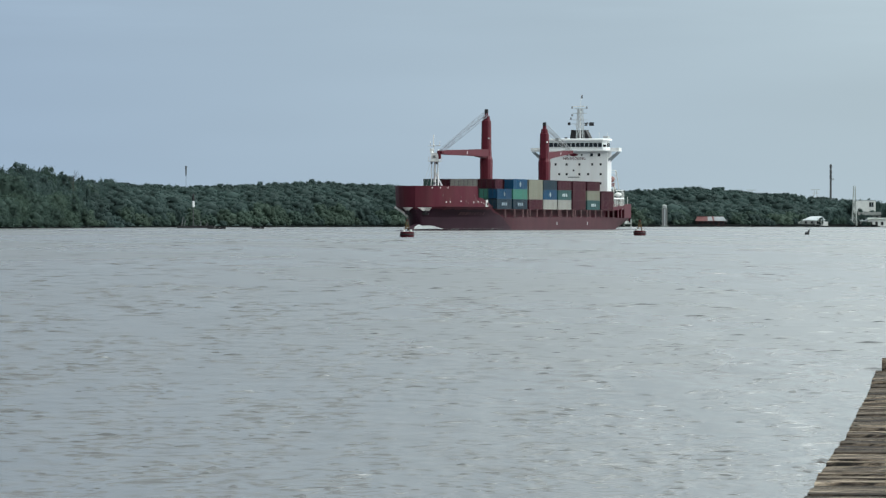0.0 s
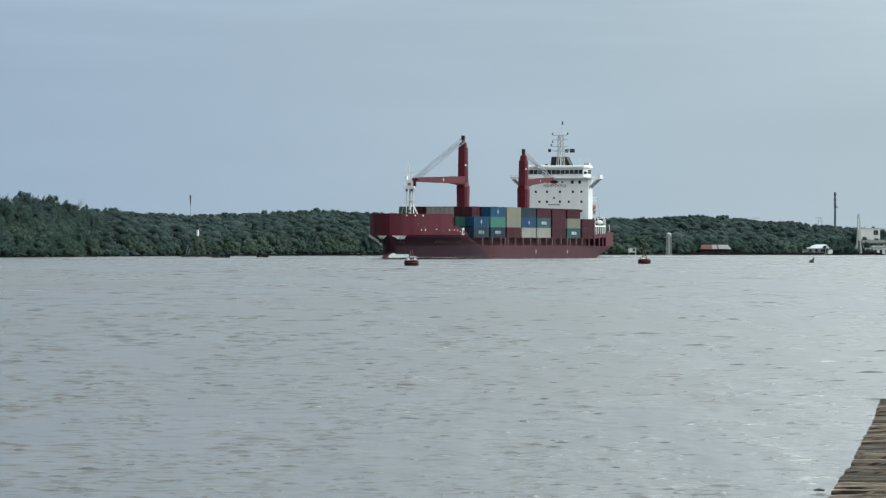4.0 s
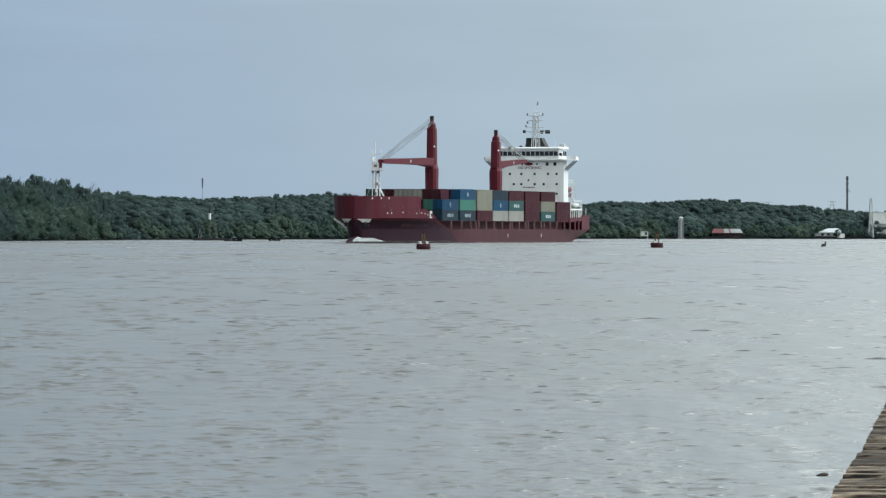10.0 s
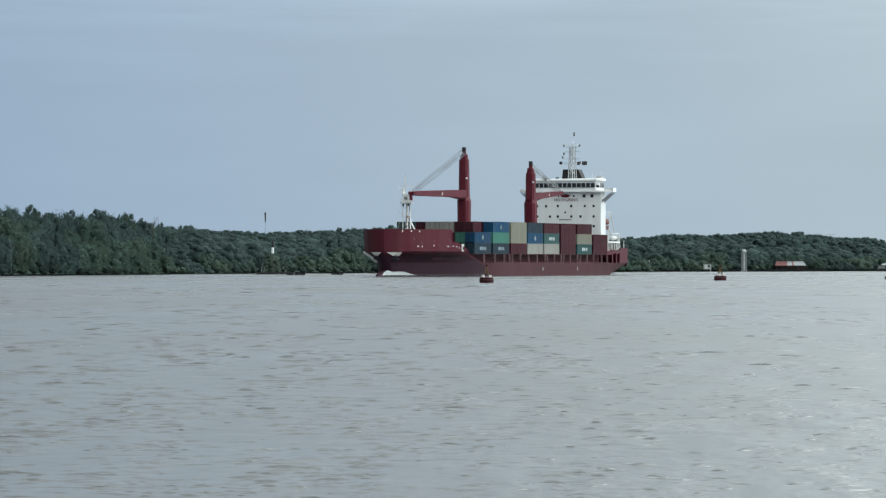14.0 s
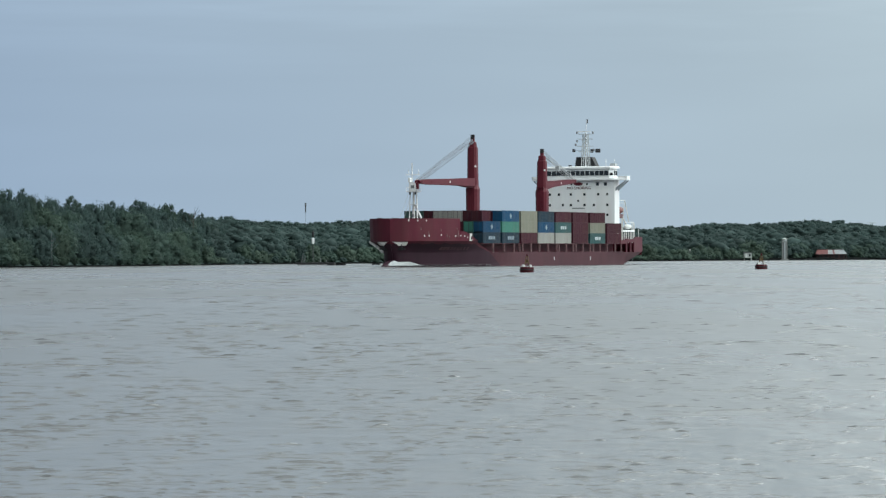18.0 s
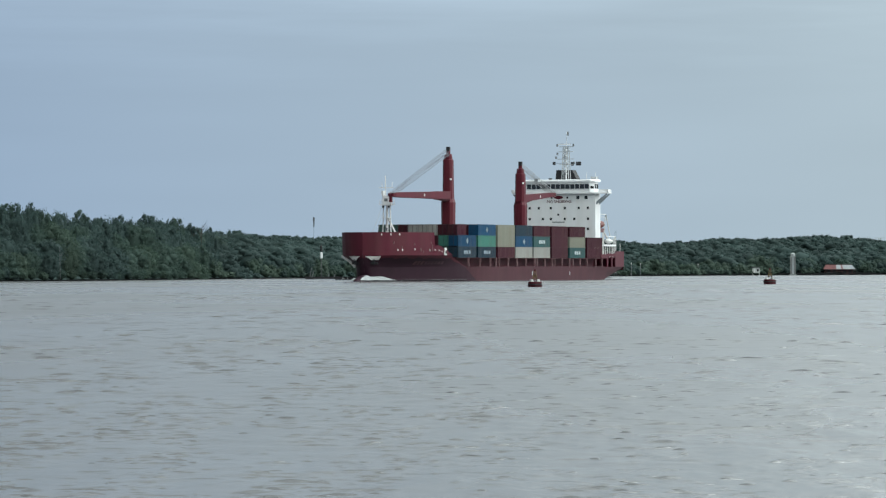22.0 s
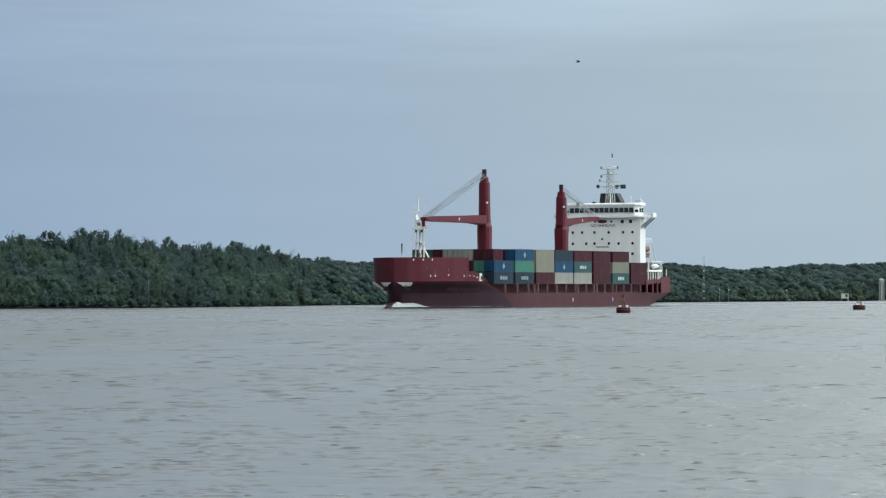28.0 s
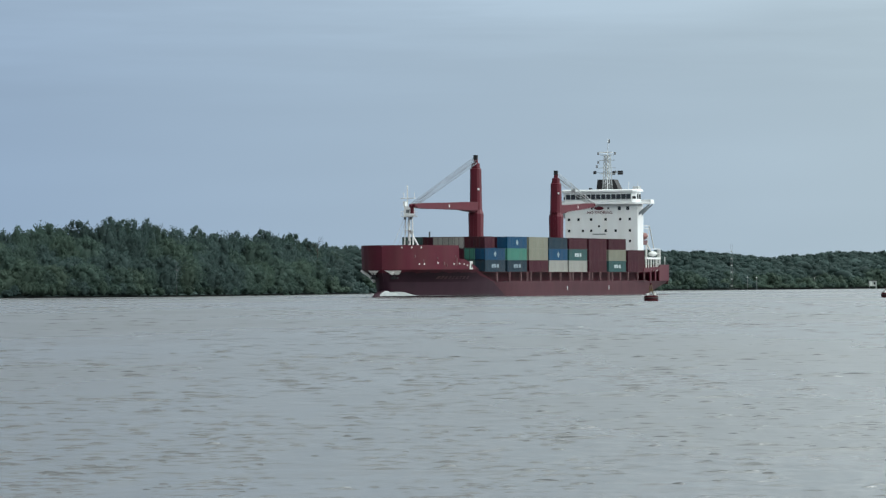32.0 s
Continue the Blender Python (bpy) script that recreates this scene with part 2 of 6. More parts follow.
PALE = material("pale_wall", (0.51, 0.525, 0.515), 0.8, var=0.08, dirt=(0.4, 0.38, 0.33))
BRICKISH = material("dull_red_boards", (0.050, 0.030, 0.030), 0.8, var=0.15, dirt=(0.04, 0.035, 0.03))
PALE2 = material("pale_roof_sheet", (0.33, 0.36, 0.38), 0.5, var=0.08)
REDROOF = material("red_roof_sheet", (0.20, 0.085, 0.082), 0.6, var=0.12, dirt=(0.2, 0.1, 0.08))
TOWERPAINT = material("weathered_tower", (0.34, 0.37, 0.355), 0.8, var=0.12, dirt=(0.25, 0.27, 0.24))
BARK = material("bark", (0.05, 0.048, 0.042), 0.9, var=0.25, scale=3)
MUD = material("river_mud", (0.006, 0.007, 0.007), 0.95, var=0.3, scale=0.6, bump=0.1, gloss=0.0)
SOIL = material("undergrowth", (0.044, 0.068, 0.064), 0.9, var=0.25, scale=0.5, bump=0.3, dirt=(0.03, 0.05, 0.05), dirt_scale=0.1, gloss=0.05)


def leaf_material(name, color):
    """Thin leaves: part of the light passes through; tone drifts from bough to bough and from leaf to leaf."""
    m = bpy.data.materials.new(name)
    m.use_nodes = True
    nt = m.node_tree
    N, L = nt.nodes.new, nt.links.new
    b, out = nt.nodes["Principled BSDF"], nt.nodes["Material Output"]
    b.inputs["Roughness"].default_value, b.inputs["Specular IOR Level"].default_value = 0.8, 0.15
    geo = N("ShaderNodeNewGeometry")
    tone = None
    for sc, det, lo, hi in ((0.06, 2.0, 0.80, 1.22), (0.4, 3.0, 0.92, 1.10)):
        nz, mr = N("ShaderNodeTexNoise"), N("ShaderNodeMapRange")
        nz.inputs["Scale"].default_value, nz.inputs["Detail"].default_value = sc, det
        L(geo.outputs["Position"], nz.inputs["Vector"])
        mr.inputs["From Min"].default_value, mr.inputs["From Max"].default_value = 0.3, 0.7
        mr.inputs["To Min"].default_value, mr.inputs["To Max"].default_value = lo, hi
        L(nz.outputs[0], mr.inputs["Value"])
        if tone:
            mul = N("ShaderNodeMath")
            mul.operation = "MULTIPLY"
            L(tone, mul.inputs[0])
            L(mr.outputs[0], mul.inputs[1])
            tone = mul.outputs[0]
        else:
            tone = mr.outputs[0]
    isl, mul = N("ShaderNodeMapRange"), N("ShaderNodeMath")
    isl.inputs["To Min"].default_value, isl.inputs["To Max"].default_value = 0.93, 1.07
    L(geo.outputs["Random Per Island"], isl.inputs["Value"])
    mul.operation = "MULTIPLY"
    L(tone, mul.inputs[0])
    L(isl.outputs[0], mul.inputs[1])
    base = N("ShaderNodeVectorMath")
    base.operation = "SCALE"
    base.inputs[0].default_value = color
    L(mul.outputs[0], base.inputs["Scale"])
    L(base.outputs[0], b.inputs["Base Color"])
    through_leaf, mix = N("ShaderNodeBsdfTranslucent"), N("ShaderNodeMixShader")
    mix.inputs[0].default_value = 0.5
    L(base.outputs[0], through_leaf.inputs["Color"])
    L(b.outputs[0], mix.inputs[1])
    L(through_leaf.outputs[0], mix.inputs[2])
    L(mix.outputs[0], out.inputs["Surface"])
    return m


# bluish tint in these leaf greens stands in for distance haze
LEAF = leaf_material("mangrove_leaf", (0.049, 0.079, 0.066))
LEAF_DARK = leaf_material("dark_leaf", (0.046, 0.074, 0.070))
LEAF_LIGHT = leaf_material("light_leaf", (0.062, 0.093, 0.072))
LEAF_OLIVE = leaf_material("olive_leaf", (0.054, 0.085, 0.066))


# ---- mesh helpers ----


def mesh_of(name, bm, mat):
    me = bpy.data.meshes.new(name)
    bmesh.ops.recalc_face_normals(bm, faces=bm.faces)
    bm.to_mesh(me)
    bm.free()
    me.materials.append(mat)
    return me


def part(name, bm, mat, parent=None, label="", smooth=False):
    ob = new(name, mesh_of(name, bm, mat))
    if smooth:
        ob.data.polygons.foreach_set("use_smooth", [True] * len(ob.data.polygons))
    if parent:
        ob.parent = parent
    if label:
        ob["label"] = label
    return ob


def thing(name, label, category, group="", at=None, kind=""):
    ob = new(name)
    if at is not None:
        ob.matrix_world = at
    return tagged(ob, label, category, group, kind)


def box(bm, x0, x1, y0, y1, z0, z1):
    v = [bm.verts.new((x, y, z)) for z in (z0, z1) for y in (y0, y1) for x in (x0, x1)]
    for f in ((0, 2, 3, 1), (4, 5, 7, 6), (0, 1, 5, 4), (2, 6, 7, 3), (0, 4, 6, 2), (1, 3, 7, 5)):
        bm.faces.new([v[i] for i in f])
    return bm


def B(*a):
    return box(bmesh.new(), *a)


def beam(bm, a, b, w, h=None, n=4):
    """A bar from a to b; n = 4 square, more for a tube."""
    a, b = Vector(a), Vector(b)
    d = b - a
    q = d.to_track_quat("Z", "Y")
    h = h or w
    ra, rb = [], []
    for i in range(n):
        t = 2 * math.pi * (i + 0.5) / n
        k = 1.414 if n == 4 else 1.0
        o = Vector((math.cos(t) * w / 2 * k, math.sin(t) * w / 2 * k, 0))
        ra.append(bm.verts.new(a + q @ o))
        rb.append(bm.verts.new(b + q @ (o * (h / w))))
    for i in range(n):
        j = (i + 1) % n
        bm.faces.new((ra[i], ra[j], rb[j], rb[i]))
    bm.faces.new(ra[::-1])
    bm.faces.new(rb)
    return bm


def lathe(bm, prof, n=16, cx=0.0, cy=0.0):
    rings = [[bm.verts.new((cx + r * math.cos(2 * math.pi * i / n), cy + r * math.sin(2 * math.pi * i / n), z)) for i in range(n)] for r, z in prof]
    for p, q in zip(rings, rings[1:]):
        for i in range(n):
            j = (i + 1) % n
            bm.faces.new((p[i], p[j], q[j], q[i]))
    bm.faces.new(rings[0][::-1])
    bm.faces.new(rings[-1])
    return bm


def loft(bm, sections, close=False, caps=False):
    rows = [[bm.verts.new(p) for p in s] for s in sections]
    n = len(rows[0])
    for a, b in zip(rows, rows[1:]):
        for i in range(n if close else n - 1):
            j = (i + 1) % n
            bm.faces.new((a[i], a[j], b[j], b[i]))
    if caps:
        bm.faces.new(rows[0][::-1])
        bm.faces.new(rows[-1])
    return bm


def interp(x, table):
    xs = [t[0] for t in table]
    return [float(np.interp(x, xs, [t[k] for t in table])) for k in range(1, len(table[0]))]


def data_mesh(name, verts, faces, mats, index=None):
    """A mesh from numpy arrays; faces all triangles or all quads."""
    me = bpy.data.meshes.new(name)
    n = faces.shape[1]
    me.vertices.add(len(verts))
    me.vertices.foreach_set("co", np.ascontiguousarray(verts, dtype=np.float32).ravel())
    me.loops.add(faces.size)
    me.loops.foreach_set("vertex_index", np.ascontiguousarray(faces, dtype=np.int32).ravel())
    me.polygons.add(len(faces))
    me.polygons.foreach_set("loop_start", np.arange(0, faces.size, n, dtype=np.int32))
    me.polygons.foreach_set("loop_total", np.full(len(faces), n, dtype=np.int32))
    for m in mats:
        me.materials.append(m)
    if index is not None:
        me.polygons.foreach_set("material_index", np.ascontiguousarray(index, dtype=np.int32))
    me.update(calc_edges=True)
    return me

# ---- water, banks ----
SHORE = [(-2600, 560), (-1900, 720), (-1384, 880), (-1235, 920), (-934, 955), (-784, 1025), (-484, 1200), (-184, 1316), (356, 1520), (784, 1604), (1100, 1650), (1900, 1720), (2600, 1750)]
F = 7600.0                                # bearings below are given as F times their tangent


# crown tops by bearing: metres above the bank
TOPS = [(-2600, 14.4), (-1400, 17.4), (-1199, 18.4), (-1099, 19.6), (-1019, 20.0), (-949, 19.4), (-869, 18.5), (-784, 18.5), (-740, 18.1), (-684, 15.6), (-584, 14.5), (-454, 13.5), (-244, 16.3), (-94, 15.6), (-20, 15.0), (67, 14.2), (151, 12.5), (192, 13.6), (254, 14.7), (336, 15.7), (416, 16.6), (516, 15.9), (600, 14.2), (636, 13.2), (784, 10.9), (1000, 9.9), (2600, 9.9)]


def shore_dist(b):
    return interp(b, SHORE)[0] * 1.108


def at(b, d):
    return b / F * d, d


def height(el, d):
    return EYE + el / F * d


def trains(x, y, reach, n, lo, span, spread, seed):
    """Sum of n wave trains of unit size; those that the mesh is too coarse for are left out."""
    rng = np.random.default_rng(seed)
    z = np.zeros_like(x)
    for k in range(n):
        wl = lo * (span ** rng.random())
        th = radians(90 + rng.normal(0, spread))
        a = 2 * np.pi / wl
        arg = a * (np.cos(th) * x + np.sin(th) * y) + rng.uniform(0, 6.28)
        keep = np.clip((wl / reach - 2.2) / 2.0, 0, 1)
        z += keep * np.sin(arg) * wl ** 0.9
    return z / math.sqrt(n / 2)


def peaks(x, y, reach, n, lo, span, spread, seed, level, near, far):
    """Sparse wavelets: what rises above a level in a sum of wave trains."""
    r = np.hypot(x, y)
    z = trains(x, y, reach, n, lo, span, spread, seed)
    z /= max(1e-6, float(np.std(z[(r > near) & (r < far) & (np.abs(x) < 0.12 * r) & (y > 0)])))
    return np.minimum(np.maximum(0, z - level), 1.4)


def swell(x, y, reach):
    gentle = trains(x, y, reach, 60, 0.5, 8.0, 75, 4) * 0.0036
    large = peaks(x, y, reach, 40, 0.45, 3.2, 30, 15, 1.5, 60, 110)
    return gentle + 0.008 * large


def water_sheet():
    fine = np.concatenate([-np.arange(1504, 0, -16), np.arange(0, 1140, 16)]) / F
    ang = np.arctan(fine)
    ang = np.concatenate([np.radians([-180, -150, -120, -90, -60, -35, -20, -14]), ang, np.radians([10, 14, 20, 35, 60, 90, 120, 150])])
    d = [0.005, 8.0, 16.0, 24.0, 28.0]
    while d[-1] < 4900:
        s = d[-1]
        d.append(s + max(0.15, min(60.0, 0.15 * (s / 80) ** 1.7)))
    d = np.array(d)
    step = np.gradient(d)
    D, A = np.meshgrid(d, ang, indexing="ij")
    x, y = D * np.sin(A), D * np.cos(A)
    reach = np.maximum(step[:, None] + 0 * A, np.abs(np.gradient(ang))[None, :] * D)
    z = swell(x, y, reach)
    n, m = len(d), len(ang)
    i = np.arange(n - 1)[:, None] * m
    j = np.arange(m)[None, :]
    j2 = (j + 1) % m
    quads = np.stack([i + j, i + j2, i + m + j2, i + m + j], -1).reshape(-1, 4)
    me = data_mesh("water", np.stack([x, y, z], -1).reshape(-1, 3), quads[:, ::-1], [WATER])
    me.polygons.foreach_set("use_smooth", np.ones(len(me.polygons), dtype=bool))
    sheet = tagged(new("water", me), "grey-green rippled river water under an overcast sky", "water", kind="structure")
    wavelets(d, step, sheet)
    return sheet


def wavelets(d, step, sheet):
    """Short steep crests strewn over the water, placed and sized to fit the camera's view: broader farther out."""
    rng = np.random.default_rng(21)
    n = 21000
    out = 21900.0 / rng.uniform(38, 520, n)
    b = rng.uniform(-1560, 1200, n) / F
    gust = np.array([noise.noise(Vector((u * 60, math.log(w) * 5, 0))) + 0.5 * noise.noise(Vector((u * 160, math.log(w) * 14, 4))) for u, w in zip(b, out)])
    keep = rng.random(n) < np.clip(0.48 + 0.9 * gust, 0.08, 1)
    out, b = out[keep], b[keep]
    n = len(out)
    strong = rng.random(n) ** 2.8
    h = out * (0.85 + 2.3 * strong) / F * rng.uniform(0.7, 1.2, n)
    h *= np.clip(21900.0 / out / 150, 0.6, 1.0)
    half = out * rng.lognormal(math.log(14.0), 0.45, n) / F
    h *= np.clip(half * F / out / 14.0, 0.45, 1.0)
    run = h * rng.uniform(1.6, 4.4, n) * (1.9 - 1.2 * strong)
    broad = (rng.random(n) < 0.09) & (out < 125)      # longer, gentler crests close by
    half[broad] *= 2.0
    h[broad] *= 1.4
    run[broad] *= 2.0
    u = np.linspace(-1, 1, 6)
    v = np.array([-1.0, -0.5, 0.0, 2.4])
    pz = np.array([-0.25, 0.35, 1.0, -0.25])
    cross = (1 - u ** 2) ** 1.4
    cx, cy = b * out, out * 1.0
    skew, bow = rng.normal(0, 0.22, n), rng.normal(0, 0.35, n)
    ripple = 1 + 0.1 * np.sin(u[None, :] * rng.uniform(2, 7, (n, 1)) + rng.uniform(0, 6.28, (n, 1)))
    X = cx[:, None, None] + half[:, None, None] * u[None, None, :] + 0 * v[None, :, None]
    Y = cy[:, None, None] + run[:, None, None] * v[None, :, None] + (half * skew)[:, None, None] * u[None, None, :] + (half * bow)[:, None, None] * u[None, None, :] ** 2
    prof = np.where(pz[None, :, None] > 0, pz[None, :, None] * (cross * ripple)[:, None, :] - 0.12, pz[None, :, None])
    reach = np.maximum(np.interp(out, d, step), 16 / F * out)
    Z = swell(X, Y, np.broadcast_to(reach[:, None, None], X.shape)) + h[:, None, None] * prof
    i = np.arange(3)[:, None] * 6 + np.arange(5)[None, :]
    cell = np.stack([i, i + 1, i + 7, i + 6], -1).reshape(-1, 4)
    quads = (np.arange(n)[:, None, None] * 24 + cell[None]).reshape(-1, 4)
    me = data_mesh("wavelets", np.stack([X, Y, Z], -1).reshape(-1, 3), quads, [WATER])
    ob = new("wavelets", me)
    ob.parent = sheet
    tagged(ob, kind="stuff")


def bank_z(b, off):
    """Height of the ground behind the shore: nearly flat to the left, a wooded slope behind the ship and beyond."""
    k = interp(b, TOPS)[0] * interp(b, [(-2600, 0.25), (-760, 0.25), (-560, 0.78), (600, 0.78), (760, 0.55), (2600, 0.55)])[0]
    return interp(off, [(0, -0.6), (1.5, 0.35), (12, 0.9), (20, 1.0 + 0.06 * k), (84, k), (140, 0.9 * k), (500, 4.0), (4000, 4.0)])[0]


def land():
    bm = bmesh.new()
    rows = []
    for b in np.linspace(-2600, 2600, 120):
        d = shore_dist(b) + 3 * noise.noise(Vector((b * 0.02, 0, 0)))
        rows.append([(b / F * (d + o), d + o, bank_z(b, o)) for o in (0, 1.5, 12, 20, 40, 60, 84, 140, 500)] + [(b / F * 4900, 4900, 4.0)])
    loft(bm, rows)
    tagged(part("ground", bm, SOIL), "low river bank under dense green undergrowth", "ground", kind="structure")
    bm = bmesh.new()
    rows = []
    for b in np.linspace(-2600, 2600, 400):
        d = shore_dist(b) + 3 * noise.noise(Vector((b * 0.02, 0, 0)))
        w = 0.5 * noise.noise(Vector((b * 0.11, 5, 0)))
        q = interp(b, [(-700, 0.45), (100, 0.65), (500, 1.1)])[0]
        rows.append([(b / F * dd, dd, z) for dd, z in ((d - 2.2 + w, -0.4), (d - 1.2 + w, q * (0.35 + 0.3 * w)), (d + 0.6, q * (0.95 + 0.5 * w)), (d + 2.5, 0.9 * q - 0.1))])
    loft(bm, rows)
    tagged(part("mud_bank", bm, MUD), "dark wet mud bank along the water", "river bank", kind="structure")


water = water_sheet()
land()

# ---- woods ----


def ico(sub):
    bm = bmesh.new()
    bmesh.ops.create_icosphere(bm, subdivisions=sub, radius=1.0)
    v = np.array([x.co[:] for x in bm.verts])
    f = np.array([[x.index for x in p.verts] for p in bm.faces])
    bm.free()
    return v, f


ICO_V, ICO_F = ico(1)


def unit(v):
    return v / np.linalg.norm(v, axis=1)[:, None]


def puff_arrays(rng, centre, radius, outward, leaves, size, heart):
    """One bough: an uneven leafy mass under a coat of leaf sprays that lie along its surface."""
    core = ICO_V * radius * heart * (1 + 0.3 * rng.uniform(-1, 1, (len(ICO_V), 1)))
    d = unit(rng.normal(size=(leaves, 3)) + 0.45 * outward)
    lump = 1 + 0.22 * np.sin(d[:, :1] * 6 + rng.uniform(0, 6)) * np.sin(d[:, 2:] * 5 + d[:, 1:2] * 4 + rng.uniform(0, 6))
    c = centre + d * radius * rng.uniform(0.35, 1.0, (leaves, 1)) ** 0.5 * lump * rng.uniform(0.95, 1.35, (leaves, 1)) * np.array([1.1, 1.1, 0.9])
    p = unit(np.cross(d, rng.normal(size=(leaves, 3))))
    q = np.cross(d, p) + 0.6 * rng.normal(size=(leaves, 3))
    p = p + 0.6 * rng.normal(size=(leaves, 3))
    s = rng.uniform(0.6, 1.4, (leaves, 1)) * size
    v = np.stack([c - p * s, c + q * s * 0.8, c + p * s, c - q * s * 0.6], 1).reshape(-1, 3)
    b = np.arange(leaves)[:, None] * 4 + len(core)
    return np.concatenate([core + centre, v]), np.concatenate([ICO_F, b + [0, 1, 2], b + [0, 2, 3]])


def crown_arrays(rng, puffs, leaves, flat, size, open_=0.0, heart=0.60, plump=1.0):
    """A broad crown 1 unit high and about 1 wide: boughs heaped over a dome, ragged below."""
    V, T, n0 = [], [], 0
    lobes = [(rng.uniform(0, 6.28), rng.uniform(0.04, 0.16)) for _ in range(3)]
    for i in range(puffs):
        u = (i + 0.5) / puffs
        z = 1.0 - 1.5 * u                                # from the top of the dome to its hem
        a = i * 2.399 + rng.uniform(-0.5, 0.5)
        r = math.sqrt(max(0.05, 1 - max(0.0, z) ** 2)) * (1.0 if z > -0.1 else 0.86)
        r *= 1 + sum(k * math.cos(a * (j + 1) + ph) for j, (ph, k) in enumerate(lobes))
        rad = plump * rng.uniform(0.10, 0.21) * (1.0 if z < 0.6 else 0.72) * (1 - 0.3 * open_)
        c = np.array([math.cos(a) * r * 0.32, math.sin(a) * r * 0.32, 0.52 + z * (0.36 if z > 0 else 0.50) * flat + rng.uniform(-0.05, 0.05)])
        v, t = puff_arrays(rng, c, rad, np.array([math.cos(a) * r, math.sin(a) * r, z + 0.3]), leaves, size, heart)
        V.append(v)
        T.append(t + n0)
        n0 += len(v)
    if not open_:
        v = ICO_V * np.array([0.36, 0.36, 0.40]) + [0, 0, 0.47]   # the dark inside
        V.append(v)
        T.append(ICO_F + n0)
    V = np.concatenate(V)
    V[:, 2] = np.maximum(V[:, 2], 0.02)
    V[:, 2] /= V[:, 2].max()
    return V, np.concatenate(T)


def trunk_arrays(rng):
    """A tapered trunk with a few limbs, 0.8 units high."""
    V, T, n0 = [], [], 0
    k = np.arange(6) * 2 * np.pi / 6
    ring = np.stack([np.cos(k), np.sin(k), 0 * k], 1)
    sticks = [((0, 0, -0.12), (rng.normal(0, 0.02), rng.normal(0, 0.02), 0.8), 0.02, 0.008)]
    for i in range(5):
        a = rng.uniform(0, 6.28)
        sticks.append(((0, 0, rng.uniform(0.3, 0.6)), (0.24 * math.cos(a), 0.24 * math.sin(a), rng.uniform(0.6, 0.85)), 0.009, 0.004))
    for a, b, ra, rb in sticks:
        V.append(np.concatenate([np.array(a) + ring * ra, np.array(b) + ring * rb]))
        T.append(np.array([[i, (i + 1) % 6, 6 + i] for i in range(6)] + [[(i + 1) % 6, 6 + (i + 1) % 6, 6 + i] for i in range(6)]) + n0)
        n0 += 12
    return np.concatenate(V), np.concatenate(T)


RNG = np.random.default_rng(5)
NEAR_CROWNS = [crown_arrays(RNG, 25, 78, f, 0.019, plump=1.15) for f in (0.9, 1.0, 1.1, 0.95, 1.05, 1.0)]
TALL_CROWNS = [crown_arrays(RNG, 20, 90, f, 0.019, 0.5) for f in (1.0, 1.15, 1.1, 0.95)]
FAR_CROWNS = [crown_arrays(RNG, 12, 50, f, 0.024, 0.0, 0.80, 1.35) for f in (0.85, 0.95, 1.0, 1.05, 0.9, 1.1)]
TRUNKS = [trunk_arrays(RNG) for _ in range(3)]


def smooth_mesh(name, verts, tris, mats, index=None):
    me = data_mesh(name, verts, tris, mats, index)
    me.polygons.foreach_set("use_smooth", np.ones(len(me.polygons), dtype=bool))
    return me


TRUNK_MESH = [smooth_mesh("trunk", v, t, [BARK]) for v, t in TRUNKS]
crown_mesh = {}
TREE_LABEL = {0: "broad green riverside tree with a rounded leafy crown", 1: "pale yellow-green leafy tree on the river bank", 2: "dark green tree with a dense rounded crown", 3: "olive-green leafy tree among the bank woods"}
LEAVES = [LEAF, LEAF_LIGHT, LEAF_DARK, LEAF_OLIVE]


def tree(kind, variant, leaf, x, y, z, h, w, turn, label=""):
    """One tree as a thing: trunk and crown; kind is the list of crowns that it takes its shape from."""
    kinds = {"near": NEAR_CROWNS, "tall": TALL_CROWNS}[kind]
    variant %= len(kinds)
    key = (kind, variant, leaf)
    if key not in crown_mesh:
        crown_mesh[key] = smooth_mesh("crown", *kinds[variant], [LEAVES[leaf]])
    ob = thing("tree", label or TREE_LABEL[leaf], "tree", "trees of the bank woods")
    ob.matrix_world = Matrix.Translation((x, y, z)) @ Matrix.Rotation(turn, 4, "Z") @ Matrix.Diagonal((w, w, h, 1))
    new("trunk", TRUNK_MESH[variant % 3]).parent = ob
    new("crown", crown_mesh[key]).parent = ob


def patch(x, y, seed=7.0):
    return noise.noise(Vector((x * 0.045, y * 0.05, seed))) + 0.5 * noise.noise(Vector((x * 0.14, y * 0.12, seed + 3)))


def leaf_of(rng, x, y, off, b):
    """0 green, 1 pale, 2 dark, 3 olive: pale trees at the water's edge, dark ones on the slope behind."""
    k = patch(x, y) + rng.normal(0, 0.16)
    back = off > (30 if b < -640 else 17)
    if back:
        return 2 if k < 0.25 or b > -640 else 0
    if off > 12:
        return 2 if k < -0.16 else (3 if k > 0.2 else 0)
    return 1 if k > 0.12 else (2 if k < -0.30 else (3 if k > -0.08 else 0))


def kept_clear(b, off):
    """Where houses stand."""
    return (615 < b < 702 and off < 12) or (425 < b < 522 and off < 12) or (705 < b < 800 and off < 32) or (375 < b < 405 and off < 2)


